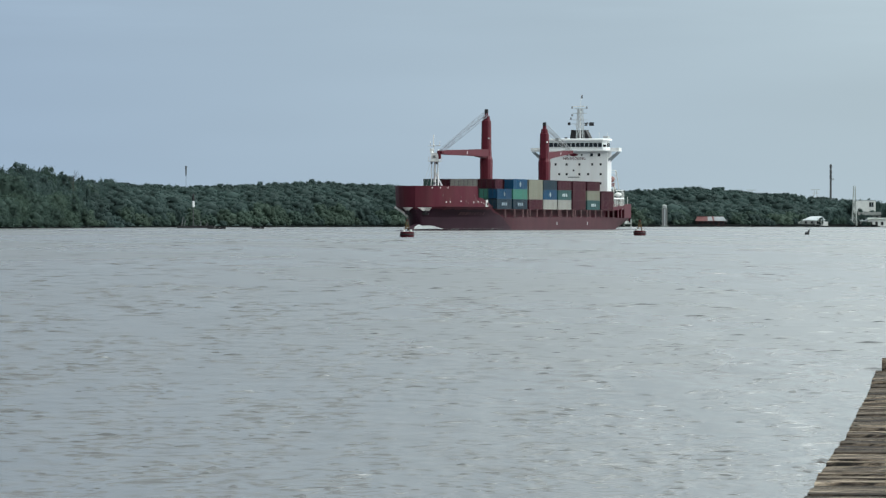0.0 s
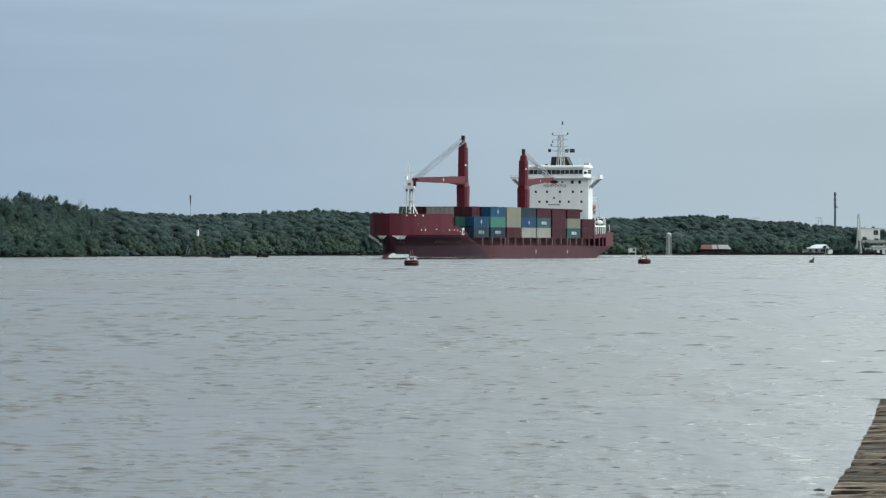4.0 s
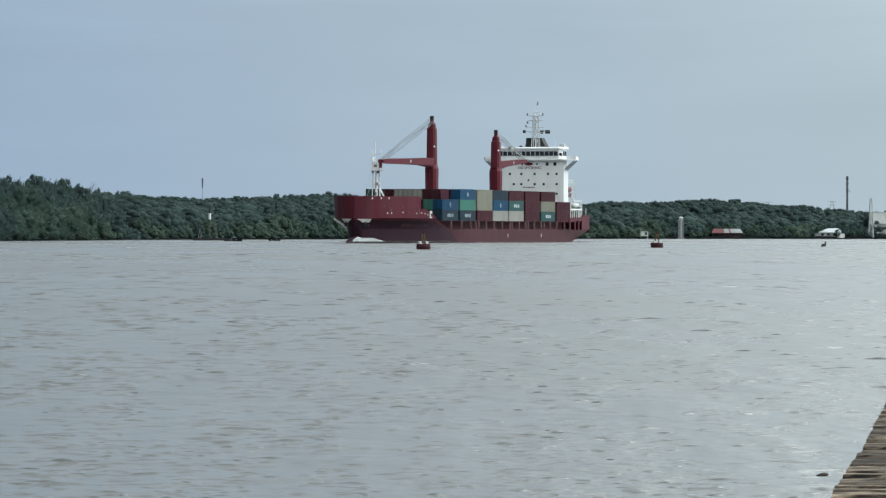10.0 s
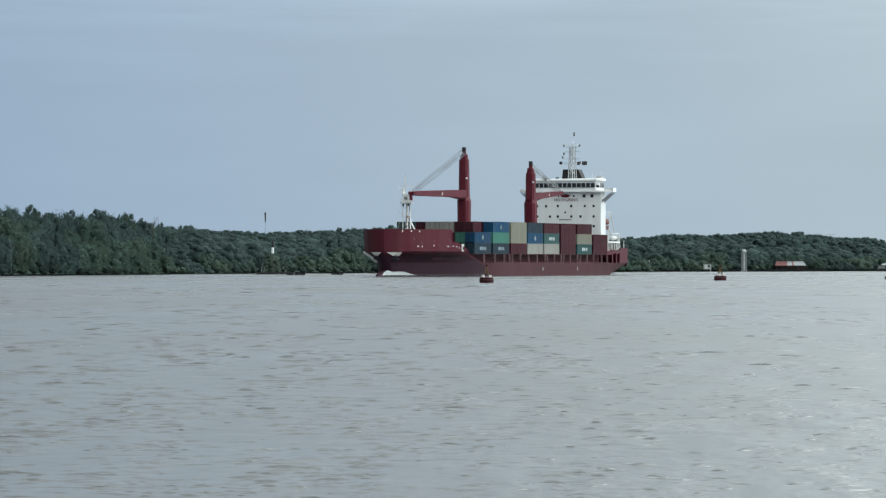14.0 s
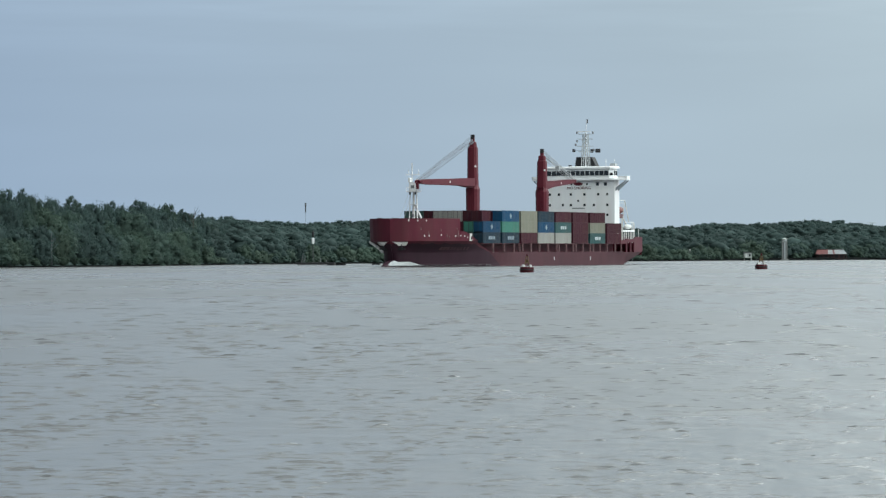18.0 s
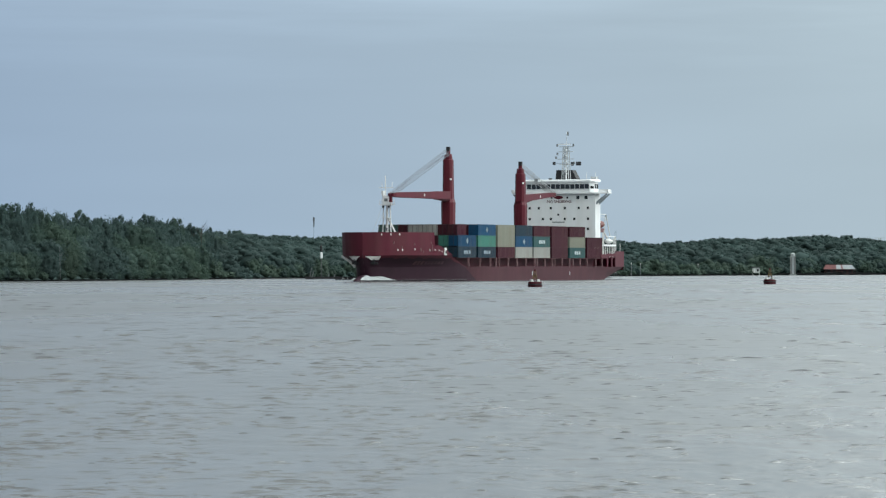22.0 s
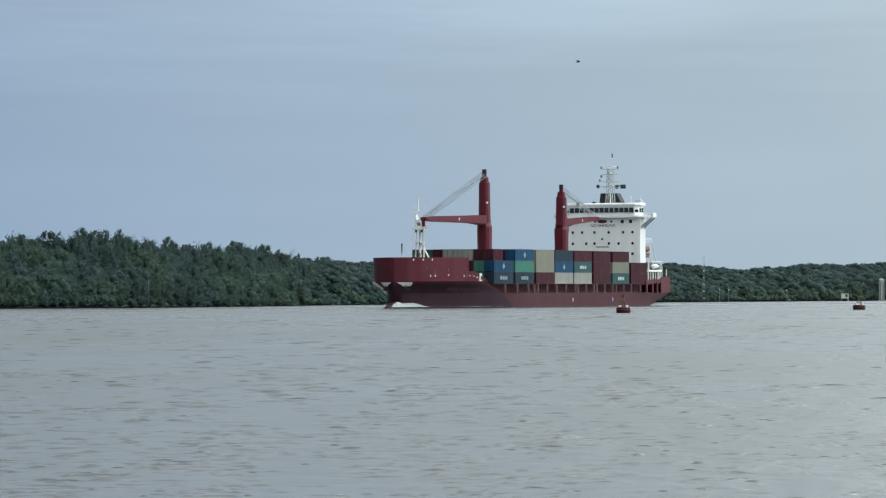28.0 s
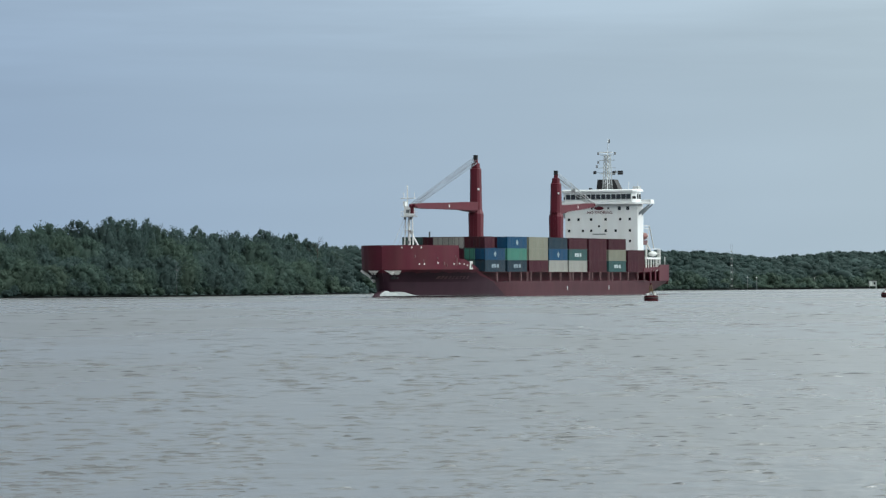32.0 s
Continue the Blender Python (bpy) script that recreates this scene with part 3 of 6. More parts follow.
def woods():
    rng = np.random.default_rng(11)
    # offset from the shore, lowest and highest top as a share of the skyline, width, spacing
    NEAR = ((1.2, 0.10, 0.24, 4.5, 2.4), (7, 0.28, 0.55, 8.0, 4.4), (14, 0.50, 0.74, 10.5, 5.2), (24, 0.70, 0.90, 11.0, 5.2), (35, 0.90, 1.04, 8.2, 3.8))
    SLOPE = ((1.2, 0.12, 0.26, 4.5, 2.6), (7, 0.24, 0.46, 6.0, 4.4), (14, 0.34, 0.56, 7.0, 5.0), (32, 0.50, 0.62, 12.0, 5.4), (47, 0.64, 0.74, 12.0, 5.2), (62, 0.77, 0.87, 11.5, 4.8), (76, 0.88, 0.95, 10.0, 4.2), (84, 0.94, 1.01, 4.6, 2.3))
    joined = {"middle_woods": [], "far_woods": []}
    for b0, b1, name, rows, ease in ((-1560, -640, "", NEAR, 1.0), (-640, 120, "middle_woods", SLOPE, 1.0), (120, 1150, "far_woods", SLOPE, 1.25)):
        for off, lo, hi, wide, step in rows:
            b = (b0 if name != "middle_woods" or off < 30 else b0 - 110) + rng.uniform(0, 10)
            while b < b1:
                d = shore_dist(b) + off + rng.uniform(-0.15, 0.15) * min(off, 12)
                x, y = at(b, d)
                T = interp(b, TOPS)[0]
                k = lo + (hi - lo) * min(1.0, max(0.0, 0.5 + 0.9 * patch(x, y, 21.0) + rng.uniform(-0.3, 0.3)))
                top = T * k * d / (shore_dist(b) + 26)
                foot = bank_z(b, off) - (0.2 if off > 5 else 0.1)
                h = max(1.8, top - foot)
                # the crown hangs over most of the tree's height; slopes hide the feet
                w = wide * rng.uniform(0.65, 1.25) * (1.0 if off > 5 else 0.8)
                tall = max(h, (0.55 if name and off > 30 else 0.95) * w * ease)
                if off > 5:
                    foot, h = foot - (tall - h), tall
                if not kept_clear(b, off):
                    leaf = leaf_of(rng, x, y, off, b)
                    if name:
                        joined[name].append((FAR_CROWNS[rng.integers(6)], x, y, foot, h, w * ease, rng.uniform(0, 6.28), leaf))
                    else:
                        tree("near", int(rng.integers(6)), leaf, x, y, foot, h, w, rng.uniform(0, 6.28))
                b += step * ease * rng.uniform(0.7, 1.3) * F / d
    for name, label in (("middle_woods", "dense mangrove woods, pale trees before a dark wooded slope"), ("far_woods", "dark green wooded slope on the far bank")):
        V, T, M, n0 = [], [], [], 0
        for (v, t), x, y, z, h, w, a, leaf in joined[name]:
            c, s = math.cos(a), math.sin(a)
            V.append(np.stack([(v[:, 0] * c - v[:, 1] * s) * w + x, (v[:, 0] * s + v[:, 1] * c) * w + y, v[:, 2] * h + z], 1))
            T.append(t + n0)
            M.append(np.full(len(t), leaf))
            n0 += len(v)
        tagged(new(name, smooth_mesh(name, np.concatenate(V), np.concatenate(T), LEAVES, np.concatenate(M))), label, "woods", kind="stuff")


woods()
# taller trees that stand out on the skyline: bearing, top, width
SKYLINE = ((-1330, 17.6, 6), (-1255, 18.0, 7), (-1190, 17.6, 6), (-1120, 18.7, 7), (-1085, 20.0, 7), (-1022, 21.0, 7), (-1000, 20.4, 6), (-955, 19.8, 6), (-905, 18.2, 5), (-868, 19.2, 5.5), (-800, 18.3, 5), (-752, 19.4, 6), (-700, 18.3, 5.5), (-672, 16.9, 4.5), (-640, 15.9, 4), (-600, 15.0, 4), (-510, 14.0, 3.5), (-478, 13.7, 3.5), (-300, 15.9, 3.5), (-140, 15.3, 3.5), (345, 15.9, 4), (452, 16.2, 3.5), (470, 15.5, 3.5), (560, 14.6, 4))
for _i, (_b, _t, _w) in enumerate(SKYLINE):
    _off = 38 if _b < -640 else 80
    _x, _y = at(_b, shore_dist(_b) + _off)
    _top = (_t - (0.5 if _b < -640 else 0.6)) * (shore_dist(_b) + _off) / (shore_dist(_b) + 26)
    _h = max(7.0, min(11.0, _top * 0.6))
    tree("tall", _i, 2 if _i % 3 or _b > -640 else 0, _x, _y, _top - _h, _h, _w * 1.2, _i * 1.7, "taller dark green tree rising above the woods")


def dead_wood():
    rng = random.Random(4)
    x, y = at(-656, shore_dist(-656) + 20)
    ob = thing("bare_tree", "leafless grey tree above the woods", "tree", at=pose(x, y, 1.0))
    part("trunk", beam(bmesh.new(), (0, 0, 0), (0.3, 0, 13.6), 0.3, 0.14, 6), BARK, ob)
    for k in range(9):
        a = rng.uniform(-1, 1)
        part("branch", beam(bmesh.new(), (0.2, 0, 11.0 + k * 0.3), (0.2 + a * 2.2, rng.uniform(-1, 1), 13.4 + k * 0.28 + rng.uniform(-0.3, 0.5)), 0.09, 0.04, 4), BARK, ob)
    x, y = at(-906, shore_dist(-906) + 1.0)
    ob = thing("dead_trunk", "pale bare dead trunk before the green woods", "tree", at=pose(x, y, 0.6))
    part("trunk", beam(bmesh.new(), (0, 0, 0), (-0.15, 0, 8.0), 0.22, 0.10, 7), DARKSTEEL, ob)
    part("branch", beam(bmesh.new(), (-0.08, 0, 5.6), (0.7, 0, 6.8), 0.10, 0.05, 5), DARKSTEEL, ob)


dead_wood()

# ---- container ship ----
# ship space: x forward from the radar mast, y to port, z up from the waterline
ship = thing("container_ship", "dark red container ship under way, two cranes, white superstructure", "cargo ship")
CT = 0.6                                   # centreline
# x: half breadth at the waterline, at 3 m, at the knuckle (5.7 m), at the forecastle rail (11 m)
LINES = [(-12.5, 9.4, 10.6, 11.0), (-6, 10.4, 11.4, 11.6), (4, 11.4, 12.0, 12.0), (20, 12.3, 12.4, 12.4), (92, 12.3, 12.4, 12.4), (98, 12.2, 12.4, 12.4), (104, 11.9, 12.2, 12.4), (112.37, 11.0, 11.4, 12.2), (121.12, 9.3, 9.8, 11.6), (126.59, 7.9, 8.3, 10.7), (132.6, 6.0, 6.3, 9.4), (138.0, 4.1, 4.4, 7.7), (139.7, 3.4, 3.7, 6.9), (142.0, 2.3, 2.6, 5.3), (144.0, 0.5, 0.9, 3.1), (145.0, 0.01, 0.01, 0.02)]
RAIL = [(112.37, 12.3), (121.12, 11.8), (126.59, 10.9), (132.6, 9.6), (138.0, 7.9), (142.0, 5.6), (144.0, 3.4), (145.0, 0.02)]
STEM = [(-1.5, 143.2), (0, 143.2), (1.6, 143.4), (3.0, 144.0), (5.7, 145.0)]


def flare(x, z):
    """Half breadth between the 3 m line and the knuckle: hollow, sharply flared at the bow."""
    w0, w3, wk = interp(x, LINES)
    k = max(0.0, min(1.0, (z - 3.0) / 2.7))
    return w3 + (wk - w3) * k ** 1.5


def hull():
    zs = (-1.5, 0.0, 1.0, 2.0, 3.0)
    for side, nm in ((1, "port_side"), (-1, "starboard_side")):
        # lit side and shaded bow are coloured apart along a slanted edge
        for run, mat, lb in ((np.concatenate([np.linspace(-12.5, 90, 20), np.linspace(92, 106, 8)]), HULL_LIT, "faded dark red hull side, painted in the lit tone"), (np.concatenate([np.linspace(106, 140, 22), np.linspace(140.6, 145.0, 9)]), HULL_SHADED, "maroon bow under the flare, its shade put into the paint")):
            bm = bmesh.new()
            secs = []
            for xs in run:
                row = []
                for z in zs:
                    x = xs + (z - 1.5) * 2.2 * max(0.0, 1 - abs(xs - 106) / 14)
                    w0, w3, wk = interp(x, LINES)
                    k = max(0, z) / 3.0
                    y = w0 + (w3 - w0) * k
                    zz = z
                    if x < 4.5 and z < 2.9:      # counter stern
                        zz = max(z, (4.5 - x) / 17.0 * 2.3 + (z + 1.5) * 0.05)
                    row.append((min(x, interp(z, STEM)[0]), CT + side * y, zz))
                secs.append(row)
            loft(bm, secs)
            part("hull_plating", bm, mat, ship, lb, smooth=True)
        # flared bow below the knuckle: shade painted dark, the bulwark's brighter red above it
        for j0, j1, mat in ((0, 4, HULL_SHADED), (4, 5, HULL_RED)):
            bm = bmesh.new()
            secs = []
            for x in np.concatenate([np.linspace(100, 132, 22), np.linspace(133, 145.0, 18)]):
                top = min(5.7, max(3.05, 3.05 + (x - 109) / 9.5 * 2.65))
                row = []
                for j in range(j0, j1 + 1):
                    z = 3.0 + (top - 3.0) * (0, 0.22, 0.44, 0.62, 0.76 + 0.05 * math.sin(x * 1.3) + 0.03 * math.sin(x * 3.1), 1.0)[j]
                    row.append((min(x, interp(z, STEM)[0]), CT + side * flare(x, z), z))
                secs.append(row)
            loft(bm, secs)
            part("bow_flare", bm, mat, ship, smooth=True)
        # upright forecastle plating
        bm = bmesh.new()
        secs = []
        for x in np.concatenate([np.linspace(118, 127, 10), np.linspace(127.2, 139, 14), np.linspace(139.4, 145.0, 15)]):
            w0, w3, wk = interp(x, LINES)
            wr = max(interp(x, RAIL)[0], wk)
            top = 11.0 if x > 127.1 else 5.72 + max(0.0, min(1.0, (x - 118) / 7)) * 2.3
            secs.append([(x, CT + side * (wk + (wr - wk) * k), 5.7 + (top - 5.7) * k) for k in (0, 0.15, 0.5, 1.0)])
        loft(bm, secs)
        part("forecastle_plating", bm, HULL_RED, ship, "dark red forecastle bulwark", smooth=True)
        # poop bulwark with two openings
        bm = bmesh.new()
        for x0, x1, z0, z1 in ((-12.5, -4.0, 3.0, 7.0), (-4.0, -3.2, 3.0, 6.6), (-0.6, 0.4, 3.0, 6.2), (3.4, 4.4, 3.0, 5.8), (-4.0, 4.4, 5.6, 6.4), (4.4, 9.5, 5.2, 6.2)):
            ya, yb = CT + side * interp(x0, LINES)[2], CT + side * interp(x1, LINES)[2]
            s = -0.25 * side
            v = [bm.verts.new(p) for p in ((x0, ya, z0), (x1, yb, z0), (x1, yb, z1), (x0, ya, z1), (x0, ya + s, z0), (x1, yb + s, z0), (x1, yb + s, z1), (x0, ya + s, z1))]
            for f in ((0, 1, 2, 3), (7, 6, 5, 4), (0, 4, 5, 1), (1, 5, 6, 2), (2, 6, 7, 3), (3, 7, 4, 0)):
                bm.faces.new([v[i] for i in f])
        part("poop_bulwark", bm, HULL_RED, ship)
    bm = bmesh.new()
    loft(bm, [[(-12.5, CT - 10.8, z), (-12.6, CT, z), (-12.5, CT + 10.8, z)] for z in (2.2, 4, 7)])
    part("transom", bm, HULL_RED, ship)
    # decks
    bm = bmesh.new()
    loft(bm, [[(x, CT - interp(x, LINES)[1] + 0.05, 2.95), (x, CT + interp(x, LINES)[1] - 0.05, 2.95)] for x in np.linspace(-12, 128, 30)])
    part("main_deck", bm, DECK_RED, ship)
    bm = bmesh.new()
    loft(bm, [[(x, CT - interp(x, RAIL)[0] + 0.1, 7.2), (x, CT + interp(x, RAIL)[0] - 0.1, 7.2)] for x in np.concatenate([np.linspace(118, 139, 14), np.linspace(139.5, 144.9, 9)])])
    part("forecastle_deck", bm, DECK_RED, ship)
    part("break_bulkhead", B(126.8, 127.1, CT - 10.2, CT + 10.2, 6.2, 10.9), HULL_RED, ship)
    part("poop_deck", B(-12.2, 4, CT - 10.8, CT + 10.8, 5.3, 5.5), DECK_RED, ship)
    # hatch coaming and side passage
    part("hatch_coaming", B(6.5, 115, CT - 9.0, CT + 9.0, 3.0, 5.1), HULL_RED, ship, "dark red hatch coaming")
    part("hatch_cover", B(6.5, 115, CT - 11.9, CT + 11.9, 5.08, 5.198), HULL_RED, ship, "flat dark red hatch cover")
    part("lower_rail", B(8, 104, CT + 12.2, CT + 12.4, 3.0, 3.12), HULL_LIT, ship)
    bm = bmesh.new()
    rows = []
    for k in range(13):
        u = k / 12
        r = math.sqrt(max(0.0, 1 - u ** 2.4)) if k < 12 else 0.02
        rows.append([(141.5 + 8.2 * u, CT + 1.75 * r * math.cos(a), -0.45 + (1.85 - 0.35 * u) * r * math.sin(a)) for a in np.linspace(0, 2 * math.pi, 17)[:-1]])
    loft(bm, rows, close=True, caps=True)
    # bulb takes the bow's shade-darkened paint
    part("bulbous_bow", bm, HULL_SHADED, ship, "maroon bulb at the foot of the stem, in shade-darkened paint", smooth=True)
    # pale strip paints light under the flare; anchor pockets either side of the stem
    bm = bmesh.new()
    run = [(137.4 + 0.45 * k, 5.55 - 0.30 * k) for k in range(9)]
    for (xa, za), (xb, zb) in zip(run, run[1:]):
        beam(bm, (xa + 0.2, CT - flare(xa, za) - 0.3, za), (xb + 0.2, CT - flare(xb, zb) - 0.3, zb), 0.5)
    part("lit_flare_edge", bm, POCKET_LIT_WHITE, ship, "pale strip standing for light under the bow flare")
    for side in (1, -1):
        bm = bmesh.new()
        rows = []
        for z, a, c in ((5.5, 144.9, 143.3), (5.0, 144.5, 143.1), (4.6, 144.2, 143.0)):
            rows.append([(x + 0.15, CT + side * (flare(x, z) + 0.3), z) for x in np.linspace(a, c, 5)])
        loft(bm, rows)
        bmesh.ops.solidify(bm, geom=bm.faces[:], thickness=0.1)
        part("anchor_pocket", bm, POCKET_LIT_WHITE, ship, "pale anchor pocket")
        bm = bmesh.new()
        y = CT + side * (flare(144.0, 4.6) + 0.35)
        beam(bm, (143.9, y, 5.3), (143.7, y, 3.6), 0.5)
        beam(bm, (143.6, y - 0.9, 3.9), (143.6, y + 0.9, 3.9), 0.45)
        part("anchor", bm, BLACK, ship, "dark anchor")
    # mooring openings along the forecastle
    for x, z in ((143.4, 10.5), (141.8, 10.5), (139.6, 10.5), (140.0, 6.9), (138.8, 6.9), (134.6, 7.1), (128.8, 6.9), (126.6, 7.0), (124.8, 6.9), (123.4, 6.6)):
        k = (z - 5.7) / 5.3
        y = CT + interp(x, LINES)[2] * (1 - k) + max(interp(x, RAIL)[0], interp(x, LINES)[2]) * k
        bm = bmesh.new()
        bmesh.ops.create_icosphere(bm, subdivisions=1, radius=0.24, matrix=Matrix.Translation((x, y, z)) @ Matrix.Diagonal((1.5, 0.5, 1, 1)))
        part("mooring_chock", bm, PALE, ship, "white mooring chock")
    w = part("fairlead_frame", B(121.2, 122.6, CT + 11.35, CT + 11.65, 5.75, 7.5), PALE, ship, "pale fairlead frame at the break of the forecastle")
    # black plate stands for the shade inside the frame
    part("fairlead_opening", B(121.6, 122.2, CT + 11.64, CT + 11.70, 6.0, 6.8), BLACK, w)
    # short rail posts and pale vents along the forecastle side
    for x, z, hh in ((141.0, 8.6, 0.3), (134.8, 8.2, 0.25), (128.4, 8.6, 0.25), (127.8, 7.4, 0.8), (131.6, 6.6, 0.3), (132.6, 7.0, 0.35), (139.0, 7.6, 0.3)):
        k = (z - 5.7) / 5.3
        y = CT + interp(x, LINES)[2] * (1 - k) + max(interp(x, RAIL)[0], interp(x, LINES)[2]) * k
        part("scupper", B(x - 0.14, x + 0.14, y - 0.1, y + 0.1, z - hh, z + hh), POST, ship, "faded scupper plate")
    # name on the bow: unreadable bars
    for k in range(9):
        x = 131.6 - k * 1.28
        bm = bmesh.new()
        loft(bm, [[(x - dx, CT + flare(x - dx, z) + 0.06, z) for dx in (0.0, 0.95)] for z in (3.6, 3.95, 4.3)])
        bmesh.ops.solidify(bm, geom=bm.faces[:], thickness=0.04)
        part("name_bar", bm, POST if k < 3 else NAME, ship, "pale lettering bar")
    # draught marks
    for x in (35.3, 63.6):
        part("draught_mark", B(x - 0.2, x + 0.2, CT + 12.36, CT + 12.44, 1.0, 1.9), GREYSTEEL, ship)
    # posts along the passage
    for x in (107.5, 99.6, 92.5, 88.5, 86.2, 80, 73.6, 67, 60.6, 58.8, 53, 47.6, 45.6, 40, 34.2, 31.6, 26, 20.4, 13.5, 8.6):
        part("post", B(x - 0.15, x + 0.15, CT + 11.75, CT + 12.1, 2.95, 5.2), POST, ship, "pale red stanchion")


def corrugated(L, W, H):
    """A freight container with ribbed sides, corner posts and rails; x along, origin at the lower middle."""
    bm = bmesh.new()
    n = int(L / 0.28)
    for s in (1, -1):
        pts = []
        for i in range(n + 1):
            x = -L / 2 + 0.12 + (L - 0.24) * i / n
            pts.append((x, s * (W / 2 - (0.05 if i % 2 else 0.0)), 0))
        loft(bm, [[(x, y, 0.12) for x, y, _ in pts], [(x, y, H - 0.1) for x, y, _ in pts]])
    m = int(W / 0.28)
    for s in (1, -1):
        loft(bm, [[(s * (L / 2 - (0.05 if i % 2 else 0.0)), -W / 2 + 0.1 + (W - 0.2) * i / m, z) for i in range(m + 1)] for z in (0.12, H - 0.1)])
    for x in (-1, 1):
        for y in (-1, 1):
            box(bm, x * L / 2 - (0.14 if x > 0 else 0), x * L / 2 + (0.14 if x < 0 else 0), y * W / 2 - (0.14 if y > 0 else 0), y * W / 2 + (0.14 if y < 0 else 0), 0, H)
    for y in (-1, 1):
        for z in (0, H - 0.12):
            box(bm, -L / 2 + 0.14, L / 2 - 0.14, y * W / 2 - (0.1 if y > 0 else 0), y * W / 2 + (0.1 if y < 0 else 0), z, z + 0.12)
    box(bm, -L / 2 + 0.1, L / 2 - 0.1, -W / 2 + 0.06, W / 2 - 0.06, H - 0.06, H - 0.03)
    return bm


BAYS = [114.6, 101.0, 87.4, 74.6, 61.4, 47.9, 34.2, 20.6]
# per bay the outboard (port) row from the lowest tier up; '.' none
SIDE = ["nb.", "ngb", "rkk", "ybn", "ytr", "rrr", "tkr", "rr."]
FRONT = ["nb.", "dgr", "drr", "rry", "rry", "rry", "rrr", "rrd", "rdd"]   # faces seen across the first bay, from port
LC, WC, HC = 12.19, 2.44, 2.635
LS = 6.06                                 # short containers, aft in the foremost top tier
cargo_mesh, cargo = {}, []                # cargo: container and its place in ship space
CARGO_LABEL = {
    "b": "ribbed blue steel freight container stacked on the ship", "n": "ribbed dark navy freight container stacked on the ship",
    "g": "ribbed sea-green freight container stacked on the ship", "t": "ribbed dull teal freight container with pale marks",
    "k": "ribbed khaki steel freight container stacked on the ship", "y": "ribbed weathered grey freight container stacked on the ship",
    "r": "ribbed maroon steel freight container stacked on the ship", "d": "ribbed dark green freight container stacked on the ship",
}


def containers():
    rng = random.Random(3)
    bm = corrugated(LC, WC, HC)
    base = mesh_of("container", bm, BOX["r"])
    for k, mat in BOX.items():
        me = base.copy()
        me.materials.clear()
        me.materials.append(mat)
        cargo_mesh[k] = me
    short = mesh_of("short_container", corrugated(LS, WC, HC), BOX["r"])
    for k, mat in BOX.items():
        me = short.copy()
        me.materials.clear()
        me.materials.append(mat)
        cargo_mesh[k + "s"] = me
    for i, x in enumerate(BAYS):
        for r in range(9):
            y = CT + 10.75 - r * 2.5 + (0.0 if r else 0.02)
            if i in (1, 5) and r in (2, 3):
                continue                      # crane pedestals stand here
            col = SIDE[i] if r == 0 else (FRONT[r] if i == 0 else None)
            for k in range(3):
                c = col[k] if col else ("." if (i == 7 and k == 2) else rng.choice("rrrbnkyrg"))
                if c == ".":
                    continue
                small = i == 0 and k == 2
                ob = tagged(new("freight_container", cargo_mesh[c + "s" if small else c]), CARGO_LABEL[c], "shipping container", "containers stacked on the ship")
                end = LS / 2 if small else LC / 2
                cargo.append((ob, (x - LC + LS / 2 if small else x - LC / 2, y, 5.2 + k * 2.64)))
                if i == 0:
                    for sy in (-1, 1):            # door leaves with locking bars and a dark seam between them
                        leaf = part("door", B(end - 0.01, end + 0.035, *sorted((sy * 0.05, sy * 1.02)), 0.16, HC - 0.16), BOX[c], ob)
                        for yy in (0.3, 0.75):
                            part("locking_bar", B(end + 0.035, end + 0.075, sy * yy - 0.025, sy * yy + 0.025, 0.1, HC - 0.1), BOX[c], leaf)
                    part("door_seal", B(end - 0.03, end + 0.0, -1.12, 1.12, 0.1, HC - 0.1), BLACK, ob)
                if r == 0 and (c in "bt" or (c == "n" and k == 0)):
                    mark = bmesh.new()
                    if c == "b":
                        v = [mark.verts.new(p) for p in ((0, WC / 2 + 0.03, 0.6), (0.75, WC / 2 + 0.03, 1.35), (0, WC / 2 + 0.03, 2.1), (-0.75, WC / 2 + 0.03, 1.35))]
                        mark.faces.new(v)
                        bmesh.ops.solidify(mark, geom=mark.faces[:], thickness=0.03)
                    else:
                        for xx in (-1.6, 0.1, 1.6):
                            box(mark, xx - 0.6, xx + 0.6, WC / 2 + 0.01, WC / 2 + 0.04, 0.9, 1.7)
                    part("mark", mark, BOXMARK if c in "bt" else MARK, ob, "pale painted mark")


